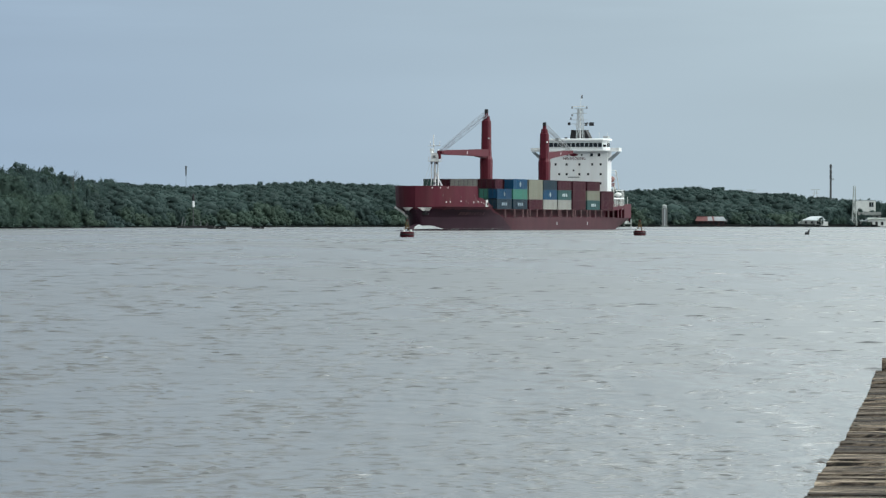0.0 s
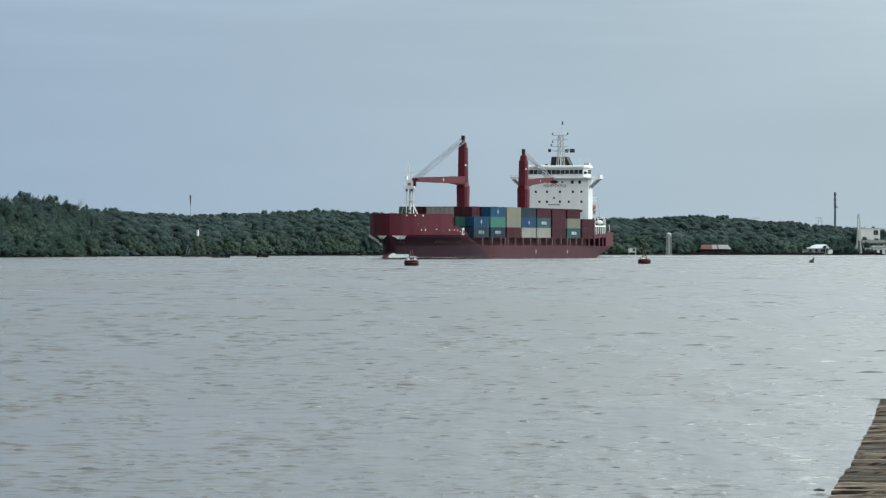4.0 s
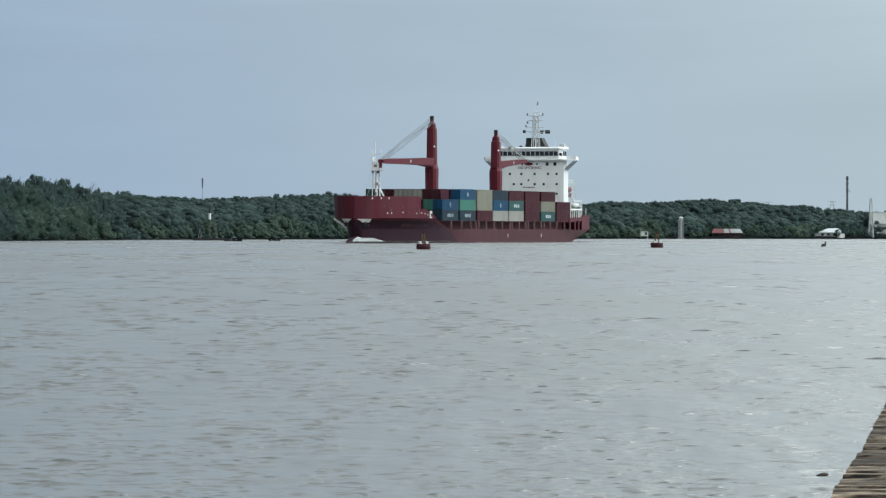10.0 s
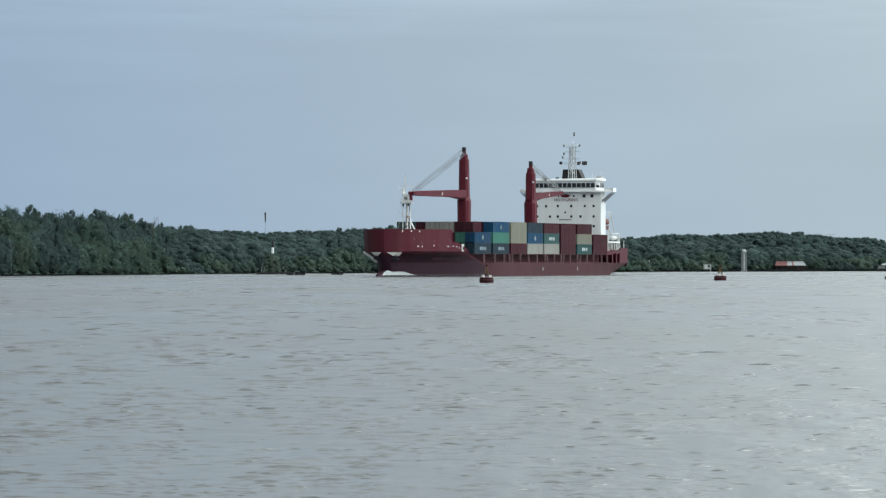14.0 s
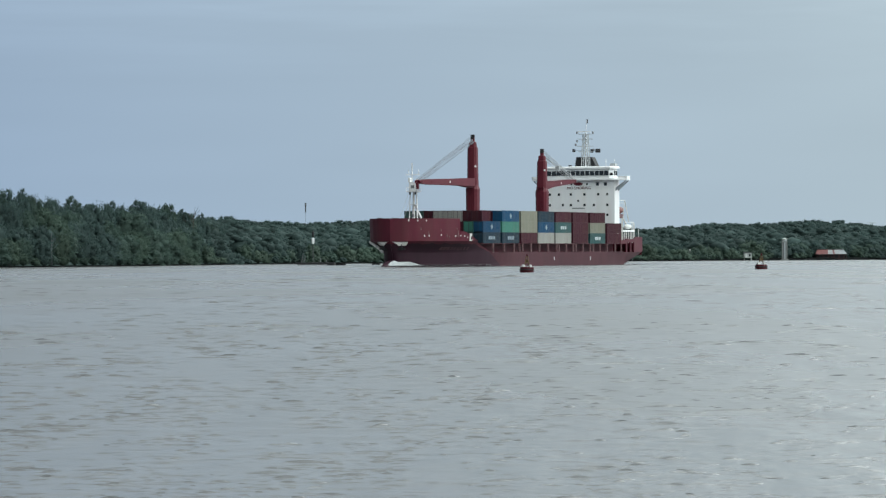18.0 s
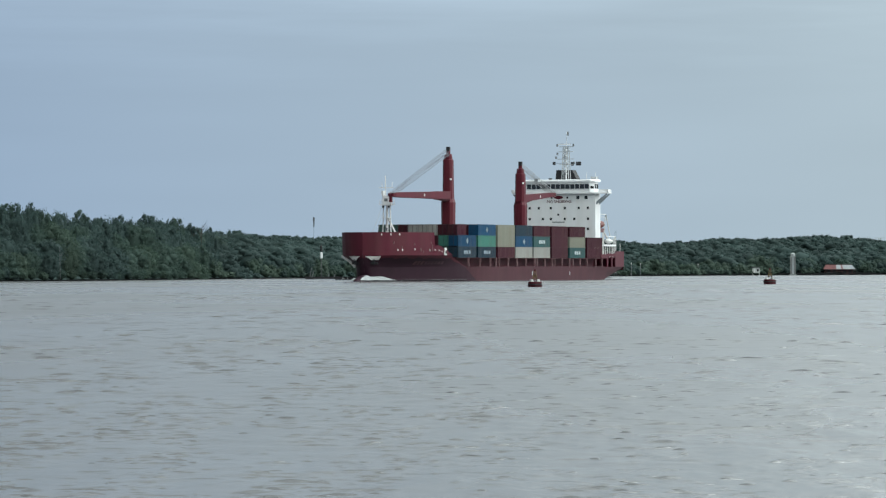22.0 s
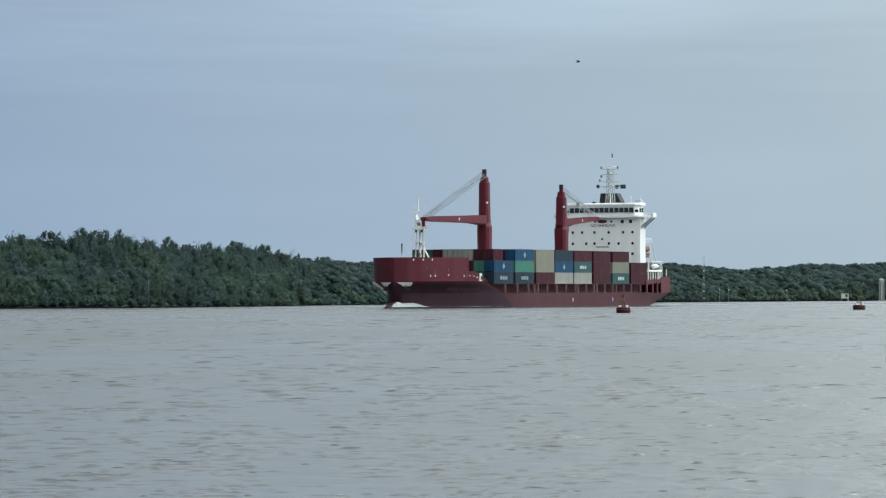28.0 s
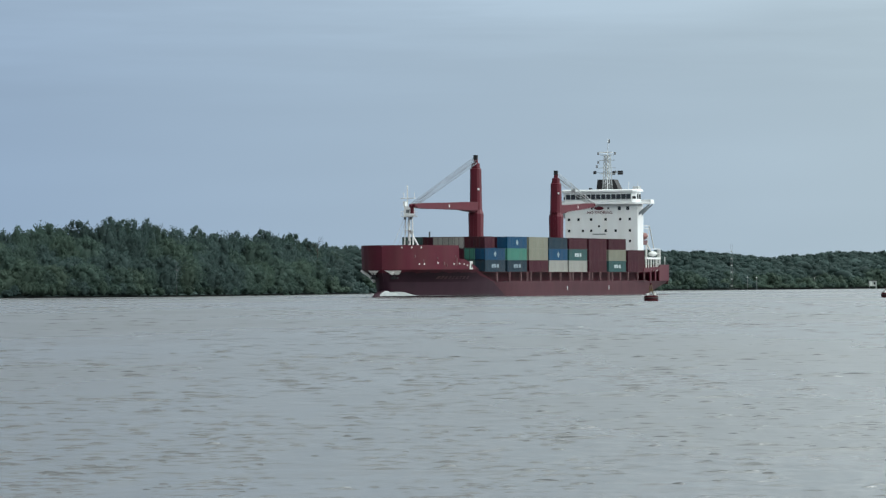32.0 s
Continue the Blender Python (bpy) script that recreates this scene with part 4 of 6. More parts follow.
def crane(x, y, top, jib_to, jib_w, drop):
    col = bmesh.new()
    secs = []
    for z, a, b in ((5.0, 1.45, 1.45), (14.6, 1.45, 1.45), (18.3, 1.5, 1.5), (19.2, 1.15, 1.25), (21, 1.1, 1.2), (top - 2.6, 0.98, 1.12), (top - 2.5, 0.7, 0.95), (top - 1.3, 0.62, 0.8), (top - 1.2, 0.36, 0.48), (top, 0.32, 0.4)):
        secs.append([(x + a * sx, y + b * sy, z) for sx, sy in ((-1, -0.6), (-0.6, -1), (0.6, -1), (1, -0.6), (1, 0.6), (0.6, 1), (-0.6, 1), (-1, 0.6))])
    loft(col, secs, close=True, caps=True)
    c = part("deck_crane", col, CRANE_RED, ship, "tall dark red crane column")
    part("crane_head", B(x - 0.35, x + 0.35, y - 0.42, y + 0.42, top - 0.55, top + 0.5), BLACK, c, "black sheave head")
    tip, root = Vector(jib_to), Vector((x, y, 20.0))
    d = (tip - root).normalized()
    side = Vector((-d.y, d.x, 0)).normalized()
    root = root + d * 1.2
    for s in (1, -1):
        bm = bmesh.new()
        secs = []
        for k, hh in ((0, 0.95), (0.1, 0.95), (0.35, 0.8), (0.8, 0.65), (0.97, 0.45), (1.0, 0.3)):
            p = root.lerp(tip, k) + side * s * (0.85 - 0.35 * k)
            secs.append([p + side * 0.22 * a + Vector((0, 0, hh * jib_w * b)) for a, b in ((-1, -1), (1, -1), (1, 1), (-1, 1))])
        loft(bm, secs, close=True, caps=True)
        part("jib", bm, CRANE_RED, c, "dark red crane jib")
    for k in (0.08, 0.3, 0.55, 0.8, 0.97):
        bm = bmesh.new()
        p = root.lerp(tip, k)
        beam(bm, p - side * 0.85, p + side * 0.85, 0.4)
        part("jib_tie", bm, CRANE_RED, c)
    for k, (s, drop_a, short) in enumerate(((-0.6, 0.2, 0.3), (0.0, 0.9, 0.6), (0.3, 0.7, 2.0), (-0.3, 0.5, 1.2), (0.6, 1.3, 2.6)) if jib_w < 0.9 else ((-0.6, 0.2, 0.3), (-0.45, 0.35, 0.9), (-0.3, 0.5, 1.2), (-0.15, 0.7, 1.6), (0.0, 0.9, 0.6), (0.15, 1.0, 1.9), (0.3, 0.7, 2.0), (0.45, 1.15, 2.4), (0.6, 1.3, 2.6))):
        bm = bmesh.new()
        beam(bm, Vector((x, y, top - drop_a)) + d * 0.4 + side * s, tip - d * short + side * s + Vector((0, 0, 0.4)), 0.07 if jib_w > 0.9 else 0.12)
        part("luffing_rope", bm, ROPE if jib_w > 0.9 else GREYSTEEL, c)
    # underside fittings of the jib
    for k, ln, hh in ((0.0, 8.0, 0.35),):
        p = root.lerp(tip, k)
        bm = bmesh.new()
        beam(bm, p + Vector((0, 0, -0.8 * jib_w)), p + d * ln + Vector((0, 0, -0.8 * jib_w)), 1.3, hh)
        part("jib_bracket", bm, CRANE_RED, c)
    bm = bmesh.new()
    beam(bm, tip + Vector((0, 0, -0.3)), tip + Vector((0, 0, -drop)), 0.6)
    part("hook_block", bm, CRANE_RED, c)
    part("floodlight", B(x + 0.9, x + 1.25, y + 0.9, y + 1.2, 23.6, 24.0), WHITE, c)
    m = root.lerp(tip, 0.47)
    part("jib_plate", B(m.x - 0.25, m.x + 0.25, m.y + 0.9, m.y + 1.0, m.z - 0.3, m.z + 0.3), PALE, c, "pale plate")
    p = Vector((x, y, top - 0.8)).lerp(tip, 0.5)
    if jib_w < 0.9:
        part("rope_block", B(p.x - 0.8, p.x + 0.8, p.y - 0.5, p.y + 0.5, p.z - 0.3, p.z + 0.5), GREYSTEEL, c, "grey tackle block on the ropes")
    # ladder and platform on the column
    for dz in (13.0, 19.3):
        part("column_platform", B(x + 1.2, x + 1.9, y - 0.9, y + 0.9, dz, dz + 0.12), CRANE_RED, c)
    for s in (-0.22, 0.22):
        part("ladder_rail", beam(bmesh.new(), (x + 1.62, y + 0.2 + s, 6.0), (x + 1.62, y + 0.2 + s, 19.0), 0.07), CRANE_RED, c)
    return c


def foremast():
    X = 129.5
    m = part("foremast", beam(bmesh.new(), (X, CT, 7.2), (X, CT, 18.0), 0.6, 0.5, 8), WHITE, ship, "white foremast with a jib rest")
    for a, b, w in (((125.0, CT + 2.2, 7.4), (129.3, CT + 0.2, 14.2), 0.32), ((125.0, CT - 2.2, 7.4), (129.3, CT - 0.2, 14.2), 0.32), ((129.8, CT + 1.1, 7.2), (129.7, CT + 0.8, 17.4), 0.24), ((129.8, CT - 1.1, 7.2), (129.7, CT - 0.8, 17.4), 0.2), ((125.6, CT + 1.9, 8.4), (129.4, CT, 8.4), 0.18)):
        part("mast_leg", beam(bmesh.new(), a, b, w), WHITE, m)
    part("platform", B(X - 1.2, X + 1.2, CT - 1.4, CT + 1.4, 17.3, 17.5), WHITE, m)
    part("jib_rest", B(X - 0.7, X + 0.5, CT - 1.0, CT + 1.0, 17.5, 19.6), WHITE, m, "white jib rest")
    part("rest_cheek", B(X - 0.6, X + 0.7, CT - 1.15, CT - 0.75, 19.6, 20.7), WHITE, m)
    part("rest_cheek", B(X - 0.6, X + 0.7, CT + 0.75, CT + 1.15, 19.6, 20.4), WHITE, m)
    # a dark plate in place of a shaded hole
    part("rest_opening", B(X + 0.5, X + 0.56, CT - 0.5, CT + 0.3, 18.2, 18.9), DARKSTEEL, m, "dark opening")
    part("cross_arm", B(X - 0.15, X + 0.15, CT - 1.9, CT + 1.5, 21.3, 21.48), WHITE, m)
    part("mid_platform", B(X - 0.6, X + 0.9, CT - 0.9, CT + 0.9, 14.3, 14.45), WHITE, m)
    for s in (-1, 1):
        part("lamp", B(X + 0.5, X + 0.9, CT + s * 0.7 - 0.16, CT + s * 0.7 + 0.16, 16.7, 17.25), DULLSTEEL, m)
        part("rail", beam(bmesh.new(), (X - 1.2, CT + s * 1.4, 18.5), (X + 1.2, CT + s * 1.4, 18.5), 0.09), WHITE, m)
        for x in (X - 1.2, X, X + 1.2):
            part("rail_post", beam(bmesh.new(), (x, CT + s * 1.4, 17.4), (x, CT + s * 1.4, 18.5), 0.08), WHITE, m)
        part("aerial", beam(bmesh.new(), (X, CT + s * 1.2, 21.3), (X, CT + s * 1.3, 22.6), 0.1), WHITE, m)
    part("mast_lamp", B(X + 0.3, X + 0.8, CT - 0.25, CT + 0.25, 11.4, 12.1), DARKSTEEL, m)
    part("top_pole", beam(bmesh.new(), (X, CT - 0.4, 19.6), (X, CT - 0.4, 24.2), 0.2), WHITE, m)
    for k in range(3):
        part("stay", beam(bmesh.new(), (X, CT - 1.1 + 0.5 * k, 17.4), (138.5 - 2 * k, CT - 1.6 + 0.8 * k, 7.4), 0.05), GREYSTEEL, m)


def text_mesh(body, size):
    cu = bpy.data.curves.new("lettering", "FONT")
    cu.body, cu.size, cu.align_x, cu.align_y, cu.extrude = body, size, "CENTER", "CENTER", 0.02
    ob = bpy.data.objects.new("lettering", cu)
    scene.collection.objects.link(ob)
    dg = bpy.context.evaluated_depsgraph_get()
    me = bpy.data.meshes.new_from_object(ob.evaluated_get(dg))
    bpy.data.objects.remove(ob)
    return me


def superstructure():
    XF, CH = 6.0, CT - 0.55
    h = part("house", B(1.9, XF, CH - 9.0, CH + 9.9, 5.4, 22.3), WHITE, ship, "white accommodation block")
    part("engine_casing", B(-8.0, 0.8, CH - 6.5, CH + 6.5, 5.4, 19.0), WHITE, ship, "white engine casing")
    # bridge deck with wings
    bm = bmesh.new()
    plan = [(XF + 0.9, 9.6), (XF + 0.2, 11.0), (XF - 0.6, 13.1), (XF - 3.2, 13.2), (XF - 3.4, 9.6), (0.4, 9.4)]
    outline = [(x, y) for x, y in plan] + [(x, -y) for x, y in plan[::-1]]
    loft(bm, [[(x, CH + y, z) for x, y in outline] for z in (21.9, 22.35)], close=True, caps=True)
    part("bridge_deck", bm, WHITE, h)
    for s in (1, -1):
        bm = bmesh.new()
        box(bm, XF - 0.7, XF - 0.45, *sorted((CH + s * 10.6, CH + s * 13.1)), 22.3, 22.95)
        box(bm, XF - 3.2, XF - 0.45, *sorted((CH + s * 12.95, CH + s * 13.15)), 22.3, 22.95)
        box(bm, XF - 3.3, XF - 3.1, *sorted((CH + s * 10.6, CH + s * 13.1)), 22.3, 22.95)
        part("wing_bulwark", bm, WHITE, h)
        bm = bmesh.new()
        for x in (XF - 0.8, XF - 3.0):
            loft(bm, [[(x, CH + s * 9.3, 18.4), (x, CH + s * 9.3, 19.4)], [(x, CH + s * 12.8, 21.6), (x, CH + s * 12.8, 22.0)]])
        bmesh.ops.solidify(bm, geom=bm.faces[:], thickness=0.5)
        part("wing_bracket", bm, PALE2, h, "grey diagonal wing bracket")
    # wheelhouse with slanted glazed front
    bm = bmesh.new()
    wp = [(XF + 0.7, 8.7), (XF - 0.2, 9.5), (2.2, 9.5)]
    wo = [(x, y) for x, y in wp] + [(x, -y) for x, y in wp[::-1]]
    loft(bm, [[(x + k, CH + y, z) for x, y in wo] for z, k in ((22.35, 0.0), (24.9, 0.12))], close=True, caps=True)
    wh = part("wheelhouse", bm, WHITE, h, "white wheelhouse")
    for i in range(13):
        y0 = -8.55 + i * 1.315
        part("bridge_window", B(XF + 0.72, XF + 0.84, CH + y0 + 0.08, CH + y0 + 1.22, 23.15, 24.35), GLASS, wh, "dark bridge window")
    for s in (1, -1):
        for x in (2.6, 4.2):
            part("bridge_window", B(x, x + 1.1, *sorted((CH + s * 9.5, CH + s * 9.6)), 23.15, 24.35), GLASS, wh)
        bm = bmesh.new()
        loft(bm, [[(XF + 0.66, CH + s * 8.8, z), (XF - 0.1, CH + s * 9.47, z)] for z in (23.15, 24.35)])
        bmesh.ops.solidify(bm, geom=bm.faces[:], thickness=0.12)
        part("bridge_window", bm, GLASS, wh)
    bm = bmesh.new()
    ro = [(XF + 1.1, 9.0), (XF + 0.2, 9.9), (1.6, 9.9)]
    ro = ro + [(x, -y) for x, y in ro[::-1]]
    loft(bm, [[(x * k, CH + y * k, z) for x, y in ro] for z, k in ((24.9, 1.0), (25.3, 1.0), (25.55, 0.97))], close=True, caps=True)
    part("wheelhouse_roof", bm, WHITE, wh)
    # portholes on the front
    for z, ys in ((18.2, (-8.0, -5.5, -2.2, 1.6, 5.4, 7.9)), (15.4, (-8.0, -4.4, -2.2, 1.6, 4.2, 7.9)), (12.8, (-8.0, -4.4, 7.9)), (20.9, (-2.0, 2.3, 5.2, 7.4)), (16.5, (-0.15,))):
        for y in ys:
            r = 0.40 if z > 20 and y > 4 else (0.23 if z > 20 or z == 16.5 else 0.29)
            w = part("porthole", B(XF + 0.0, XF + 0.06, CH + y - r, CH + y + r, z - r * 1.1, z + r * 1.1), GLASS, h, "dark square porthole")
            part("porthole_rim", B(XF - 0.02, XF + 0.09, CH + y - r - 0.1, CH + y + r + 0.1, z + r * 1.1, z + r * 1.1 + 0.09), WHITE, w)
    me = text_mesh("NO SMOKING", 1.05)
    me.materials.append(CRANE_RED)
    t = new("lettering", me)
    t.parent, t.matrix_local = h, Matrix.Translation((XF + 0.04, CH + 0.1, 19.85)) @ Euler((radians(90), 0, radians(90))).to_matrix().to_4x4()
    t["label"] = "red painted words NO SMOKING"
    bm = bmesh.new()
    bmesh.ops.create_cone(bm, cap_ends=True, segments=20, radius1=1.0, radius2=1.0, depth=0.06, matrix=Matrix.Translation((XF + 0.05, CH - 0.1, 20.95)) @ Matrix.Rotation(radians(90), 4, "Y") @ Matrix.Diagonal((0.45, 1.25, 1, 1)))
    part("oval_badge", bm, CRANE_RED, h, "red oval badge")
    part("sign_bar", B(XF, XF + 0.05, CH - 1.8, CH + 1.6, 14.4, 14.7), DARKSTEEL, h, "grey unreadable lettering")
    # radar mast
    CM = CH - 0.35
    m = part("radar_mast", beam(bmesh.new(), (0, CM + 0.3, 25.4), (0, CM + 0.3, 34.4), 0.3), WHITE, ship, "white lattice radar mast")
    for sx in (-1, 1):
        for sy in (-1, 1):
            part("mast_leg", beam(bmesh.new(), (sx * 0.8, CM + 0.3 + sy * 0.95, 25.4), (sx * 0.5, CM + 0.3 + sy * 0.6, 34.2), 0.17), GREYSTEEL, m)
    for z in (27, 28.4, 29.8, 31.2, 32.6):
        for s in (-1, 1):
            k = 0.95 - (z - 25.4) * 0.04
            part("lattice_bar", beam(bmesh.new(), (0.75, CM + 0.3 - s * k, z), (0.6, CM + 0.3 + s * (k - 0.14), z + 1.3), 0.16), GREYSTEEL, m)
    for z, w in ((34.2, 1.9), (32.9, 2.1), (31.0, 2.3), (29.6, 2.0)):
        part("yard", beam(bmesh.new(), (0.2, CM + 0.3 - w, z), (0.2, CM + 0.3 + w, z), 0.14), GREYSTEEL, m)
    for y, z in ((-2.2, 34.6), (2.2, 34.6), (-2.6, 31.4), (2.4, 30.0), (-2.2, 32.4)):
        part("mast_lamp", B(-0.1, 0.4, CM + y, CM + y + 0.35, z - 0.35, z + 0.3), DARKSTEEL, m)
    part("radar_scanner", B(0.9, 1.2, CM - 1.4, CM + 2.0, 34.7, 34.95), WHITE, m)
    part("top_pole", beam(bmesh.new(), (0, CM + 0.3, 33.5), (0, CM + 0.6, 38.2), 0.10), WHITE, m)
    part("top_flag", B(-0.04, 0.0, CM + 0.62, CM + 1.0, 37.1, 38.1), DARKSTEEL, m, "small dark flag")
    for y0, y1, z0, z1 in ((-3.4, -2.6, 29.5, 30.3), (1.6, 2.4, 29.3, 30.2), (3.0, 4.4, 29.3, 30.3)):
        part("signal_flag", B(-0.05, 0.02, CM + y0, CM + y1, z0, z1), BLACK, m, "dark signal flag")
    part("aft_pole", beam(bmesh.new(), (0, CM - 3.0, 29.9), (0, CM + 4.4, 29.9), 0.07), ROPE, m)
    # funnel behind the wheelhouse
    bm = bmesh.new()
    loft(bm, [[(x, CH + y, z) for x, y in ((-5.0, y0), (-2.0, y0), (-2.0, y1), (-5.0, y1))] for y0, y1, z in ((-3.7, 2.2, 19.0), (-3.7, 2.2, 25.6), (-3.4, 0.9, 28.2))], close=True, caps=True)
    part("funnel", bm, BLACK, ship, "black funnel")
    part("roof_locker", B(2.0, 4.0, CH + 8.0, CH + 9.4, 25.5, 26.3), GREYSTEEL, h)
    part("roof_lamp", B(3.0, 3.6, CH - 3.6, CH - 2.9, 25.5, 26.0), BLACK, h)
    for y in (-8.6, 6.4, 8.8):
        part("aerial", beam(bmesh.new(), (2.5, CH + y, 25.5), (2.5, CH + y, 27.4), 0.09), WHITE, h)
    # lifeboat with davit
    d = part("davit", B(-10.6, -0.6, CH + 9.4, CH + 10.0, 8.35, 8.8), WHITE, ship, "white boat platform and davit frame")
    for a, b, w in (((-1.0, CH + 9.7, 8.6), (-1.6, CH + 9.5, 12.4), 0.45), ((-1.6, CH + 9.5, 12.4), (-4.2, CH + 9.7, 10.4), 0.28), ((1.9, CH + 9.6, 16.6), (-3.6, CH + 9.6, 16.6), 0.16), ((-3.6, CH + 9.6, 16.6), (-6.6, CH + 9.7, 11.0), 0.2), ((1.9, CH + 9.6, 15.9), (-2.6, CH + 9.6, 15.9), 0.12), ((-3.2, CH + 9.6, 16.4), (-2.2, CH + 9.6, 12.2), 0.14)):
        part("davit_arm", beam(bmesh.new(), a, b, w), PALE, d)
    for x, z1, w in ((-0.8, 8.4, 0.3), (-2.6, 8.4, 0.2), (-4.4, 8.4, 0.28), (-6.4, 8.4, 0.2), (-8.2, 8.4, 0.28), (-10.4, 10.9, 0.22), (-11.4, 10.6, 0.14), (-9.2, 10.6, 0.14)):
        part("stanchion", beam(bmesh.new(), (x, CH + 9.7, 5.5), (x, CH + 9.7, z1), w), PALE, d)
    part("top_rail", beam(bmesh.new(), (-3.0, CH + 9.8, 10.9), (-10.6, CH + 9.8, 10.9), 0.16), WHITE, d)
    part("deck_locker", B(-1.8, 1.2, CH + 8.6, CH + 9.7, 11.9, 13.0), POST, d, "brownish deck locker")
    bm = bmesh.new()
    loft(bm, [[(x, CH + 9.3 + r * math.cos(a), 9.7 + r * 0.9 * math.sin(a)) for a in np.linspace(0, 2 * math.pi, 9)[:-1]] for x, r in ((-9.0, 0.2), (-8.4, 0.6), (-7.4, 0.75), (-6.2, 0.75), (-5.2, 0.6), (-4.8, 0.2))], close=True, caps=True)
    part("rescue_boat", bm, PALE, ship, "white covered boat")
    bm = bmesh.new()
    loft(bm, [[(x, CH + 9.0 + r * math.cos(a), 14.0 + r * math.sin(a) - (x + 1) * 0.1) for a in np.linspace(0, 2 * math.pi, 9)[:-1]] for x, r in ((1.2, 0.3), (0.8, 0.85), (-0.4, 1.0), (-1.6, 0.9), (-2.4, 0.3))], close=True, caps=True)
    part("lifeboat", bm, ORANGE, ship, "orange lifeboat")
    part("aft_rail", beam(bmesh.new(), (-12.2, CH + 10.6, 7.0), (-12.2, CH + 10.6, 9.0), 0.12), WHITE, ship)
    part("stern_badge", B(-7.9, -6.9, CH + 11.5, CH + 11.62, 4.5, 5.1), PALE, ship, "pale badge")


hull()
containers()
crane(101.5, 5.25, 31.0, (137.2, 4.5, 19.6), 1.0, 1.7)
crane(48.35, 4.55, 28.7, (20.0, 3.4, 21.5), 0.88, 0.7)
foremast()
superstructure()


def foam():
    """Bow wave and wake, carried along with the ship."""
    rng = random.Random(8)
    w = thing("bow_wave", "white bow wave curling from the red hull", "bow wave")
    for side in (1, -1):
        bm = bmesh.new()
        secs = []
        for x, wid, h in ((148.4, 0.3, 0.2), (147.4, 0.6, 1.3), (146.3, 0.9, 2.5), (145.2, 0.9, 2.3), (143.6, 0.9, 1.8), (142.0, 0.9, 1.75), (140.4, 0.9, 1.5), (138.8, 0.8, 0.9), (137.4, 0.7, 0.3), (136, 0.6, 0.06), (126.5, 0.5, 0.04), (123, 0.6, 0.08), (118, 0.5, 0.04)):
            y0 = max(interp(x, LINES)[0] - 0.05, 1.15 if x < 147 else 0.7)
            secs.append([(x, CT + side * (y0 + wid * k * (1.0 if side > 0 else 1.6)), (0.5 if side > 0 else 0.22) * h * s * (1 + rng.uniform(-0.15, 0.15))) for k, s in ((0, 0.1), (0.1, 0.9), (0.35, 1.0), (0.7, 0.55), (1.0, 0.0))])
        loft(bm, secs)
        part("crest", bm, FOAM, w, smooth=True)
    bm = bmesh.new()
    secs = []
    for x in np.linspace(137, 108, 24):
        y = CT + interp(x, LINES)[0]
        q = 0.02 + 0.03 * rng.random()
        secs.append([(x, y - 0.1, 0.02), (x, y + 0.1, q), (x, y + 0.25 + 0.3 * rng.random(), 0.01)])
    loft(bm, secs)
    part("side_foam", bm, FOAM, w)
    bm = bmesh.new()
    loft(bm, [[(x, CT + y, 0.03 + (0.5 if 3 < i < 9 and j % 2 else 0.15) * rng.random()) for j, y in enumerate(np.linspace(-8, 11.5 + min(0, x) * 0.02, 9))] for i, x in enumerate(np.linspace(5, -30, 16))])
    part("stern_wash", bm, FOAM, w)
    return w


bow_wave = foam()

# ---- buoys ----


def buoy(b, d, label, scale=1.0, spar=True):
    x, y = at(b, d)
    ob = thing("channel_buoy", label, "buoy", "channel buoys", pose(x, y, 0, 0, 0, 20))
    s = scale
    part("float", lathe(bmesh.new(), [(0.98 * s, -0.6), (1.08 * s, -0.2), (1.10 * s, 0.45), (1.07 * s, 0.8), (0.98 * s, 0.86)], 20), BUOY_RED, ob, "dark red drum float")
    part("fender", lathe(bmesh.new(), [(1.11 * s, 0.36), (1.16 * s, 0.4), (1.16 * s, 0.5), (1.11 * s, 0.54)], 20), BLACK, ob)
    for k in range(4):
        a = k * math.pi / 2 + 0.5
        part("lug", B(math.cos(a) * 0.75 * s - 0.18, math.cos(a) * 0.75 * s + 0.18, math.sin(a) * 0.75 * s - 0.18, math.sin(a) * 0.75 * s + 0.18, 0.82, 1.2), PALE, ob, "pale lug")
        part("leg", beam(bmesh.new(), (math.cos(a) * 0.55 * s, math.sin(a) * 0.55 * s, 0.8), (math.cos(a) * 0.16 * s, math.sin(a) * 0.16 * s, 2.5 * s), 0.08), BUOY_YELLOW, ob, "yellow lattice leg")
    for z, r in ((1.35, 0.44), (1.9, 0.31)):
        for k in range(4):
            a, c = k * math.pi / 2 + 0.5, (k + 1) * math.pi / 2 + 0.5
            part("brace", beam(bmesh.new(), (math.cos(a) * r * s, math.sin(a) * r * s, z), (math.cos(c) * r * s, math.sin(c) * r * s, z), 0.07), BUOY_YELLOW, ob)
    part("panel", B(-0.2 * s, 0.2 * s, -0.04, 0.04, 1.5, 1.9), BUOY_YELLOW, ob, "yellow radar panel")
    part("lantern", lathe(bmesh.new(), [(0.12, 2.45 * s), (0.15, 2.5 * s), (0.15, 2.72 * s), (0.06, 2.85 * s)], 10), BUOY_RED, ob, "red lantern")
    return ob


buoy_a = buoy(-63.4, 670, "dark red channel buoy with a yellow lattice top")
buoy_b = buoy(349.6, 767.5, "dark red channel buoy with a yellow lattice top and pale plate", 1.0)


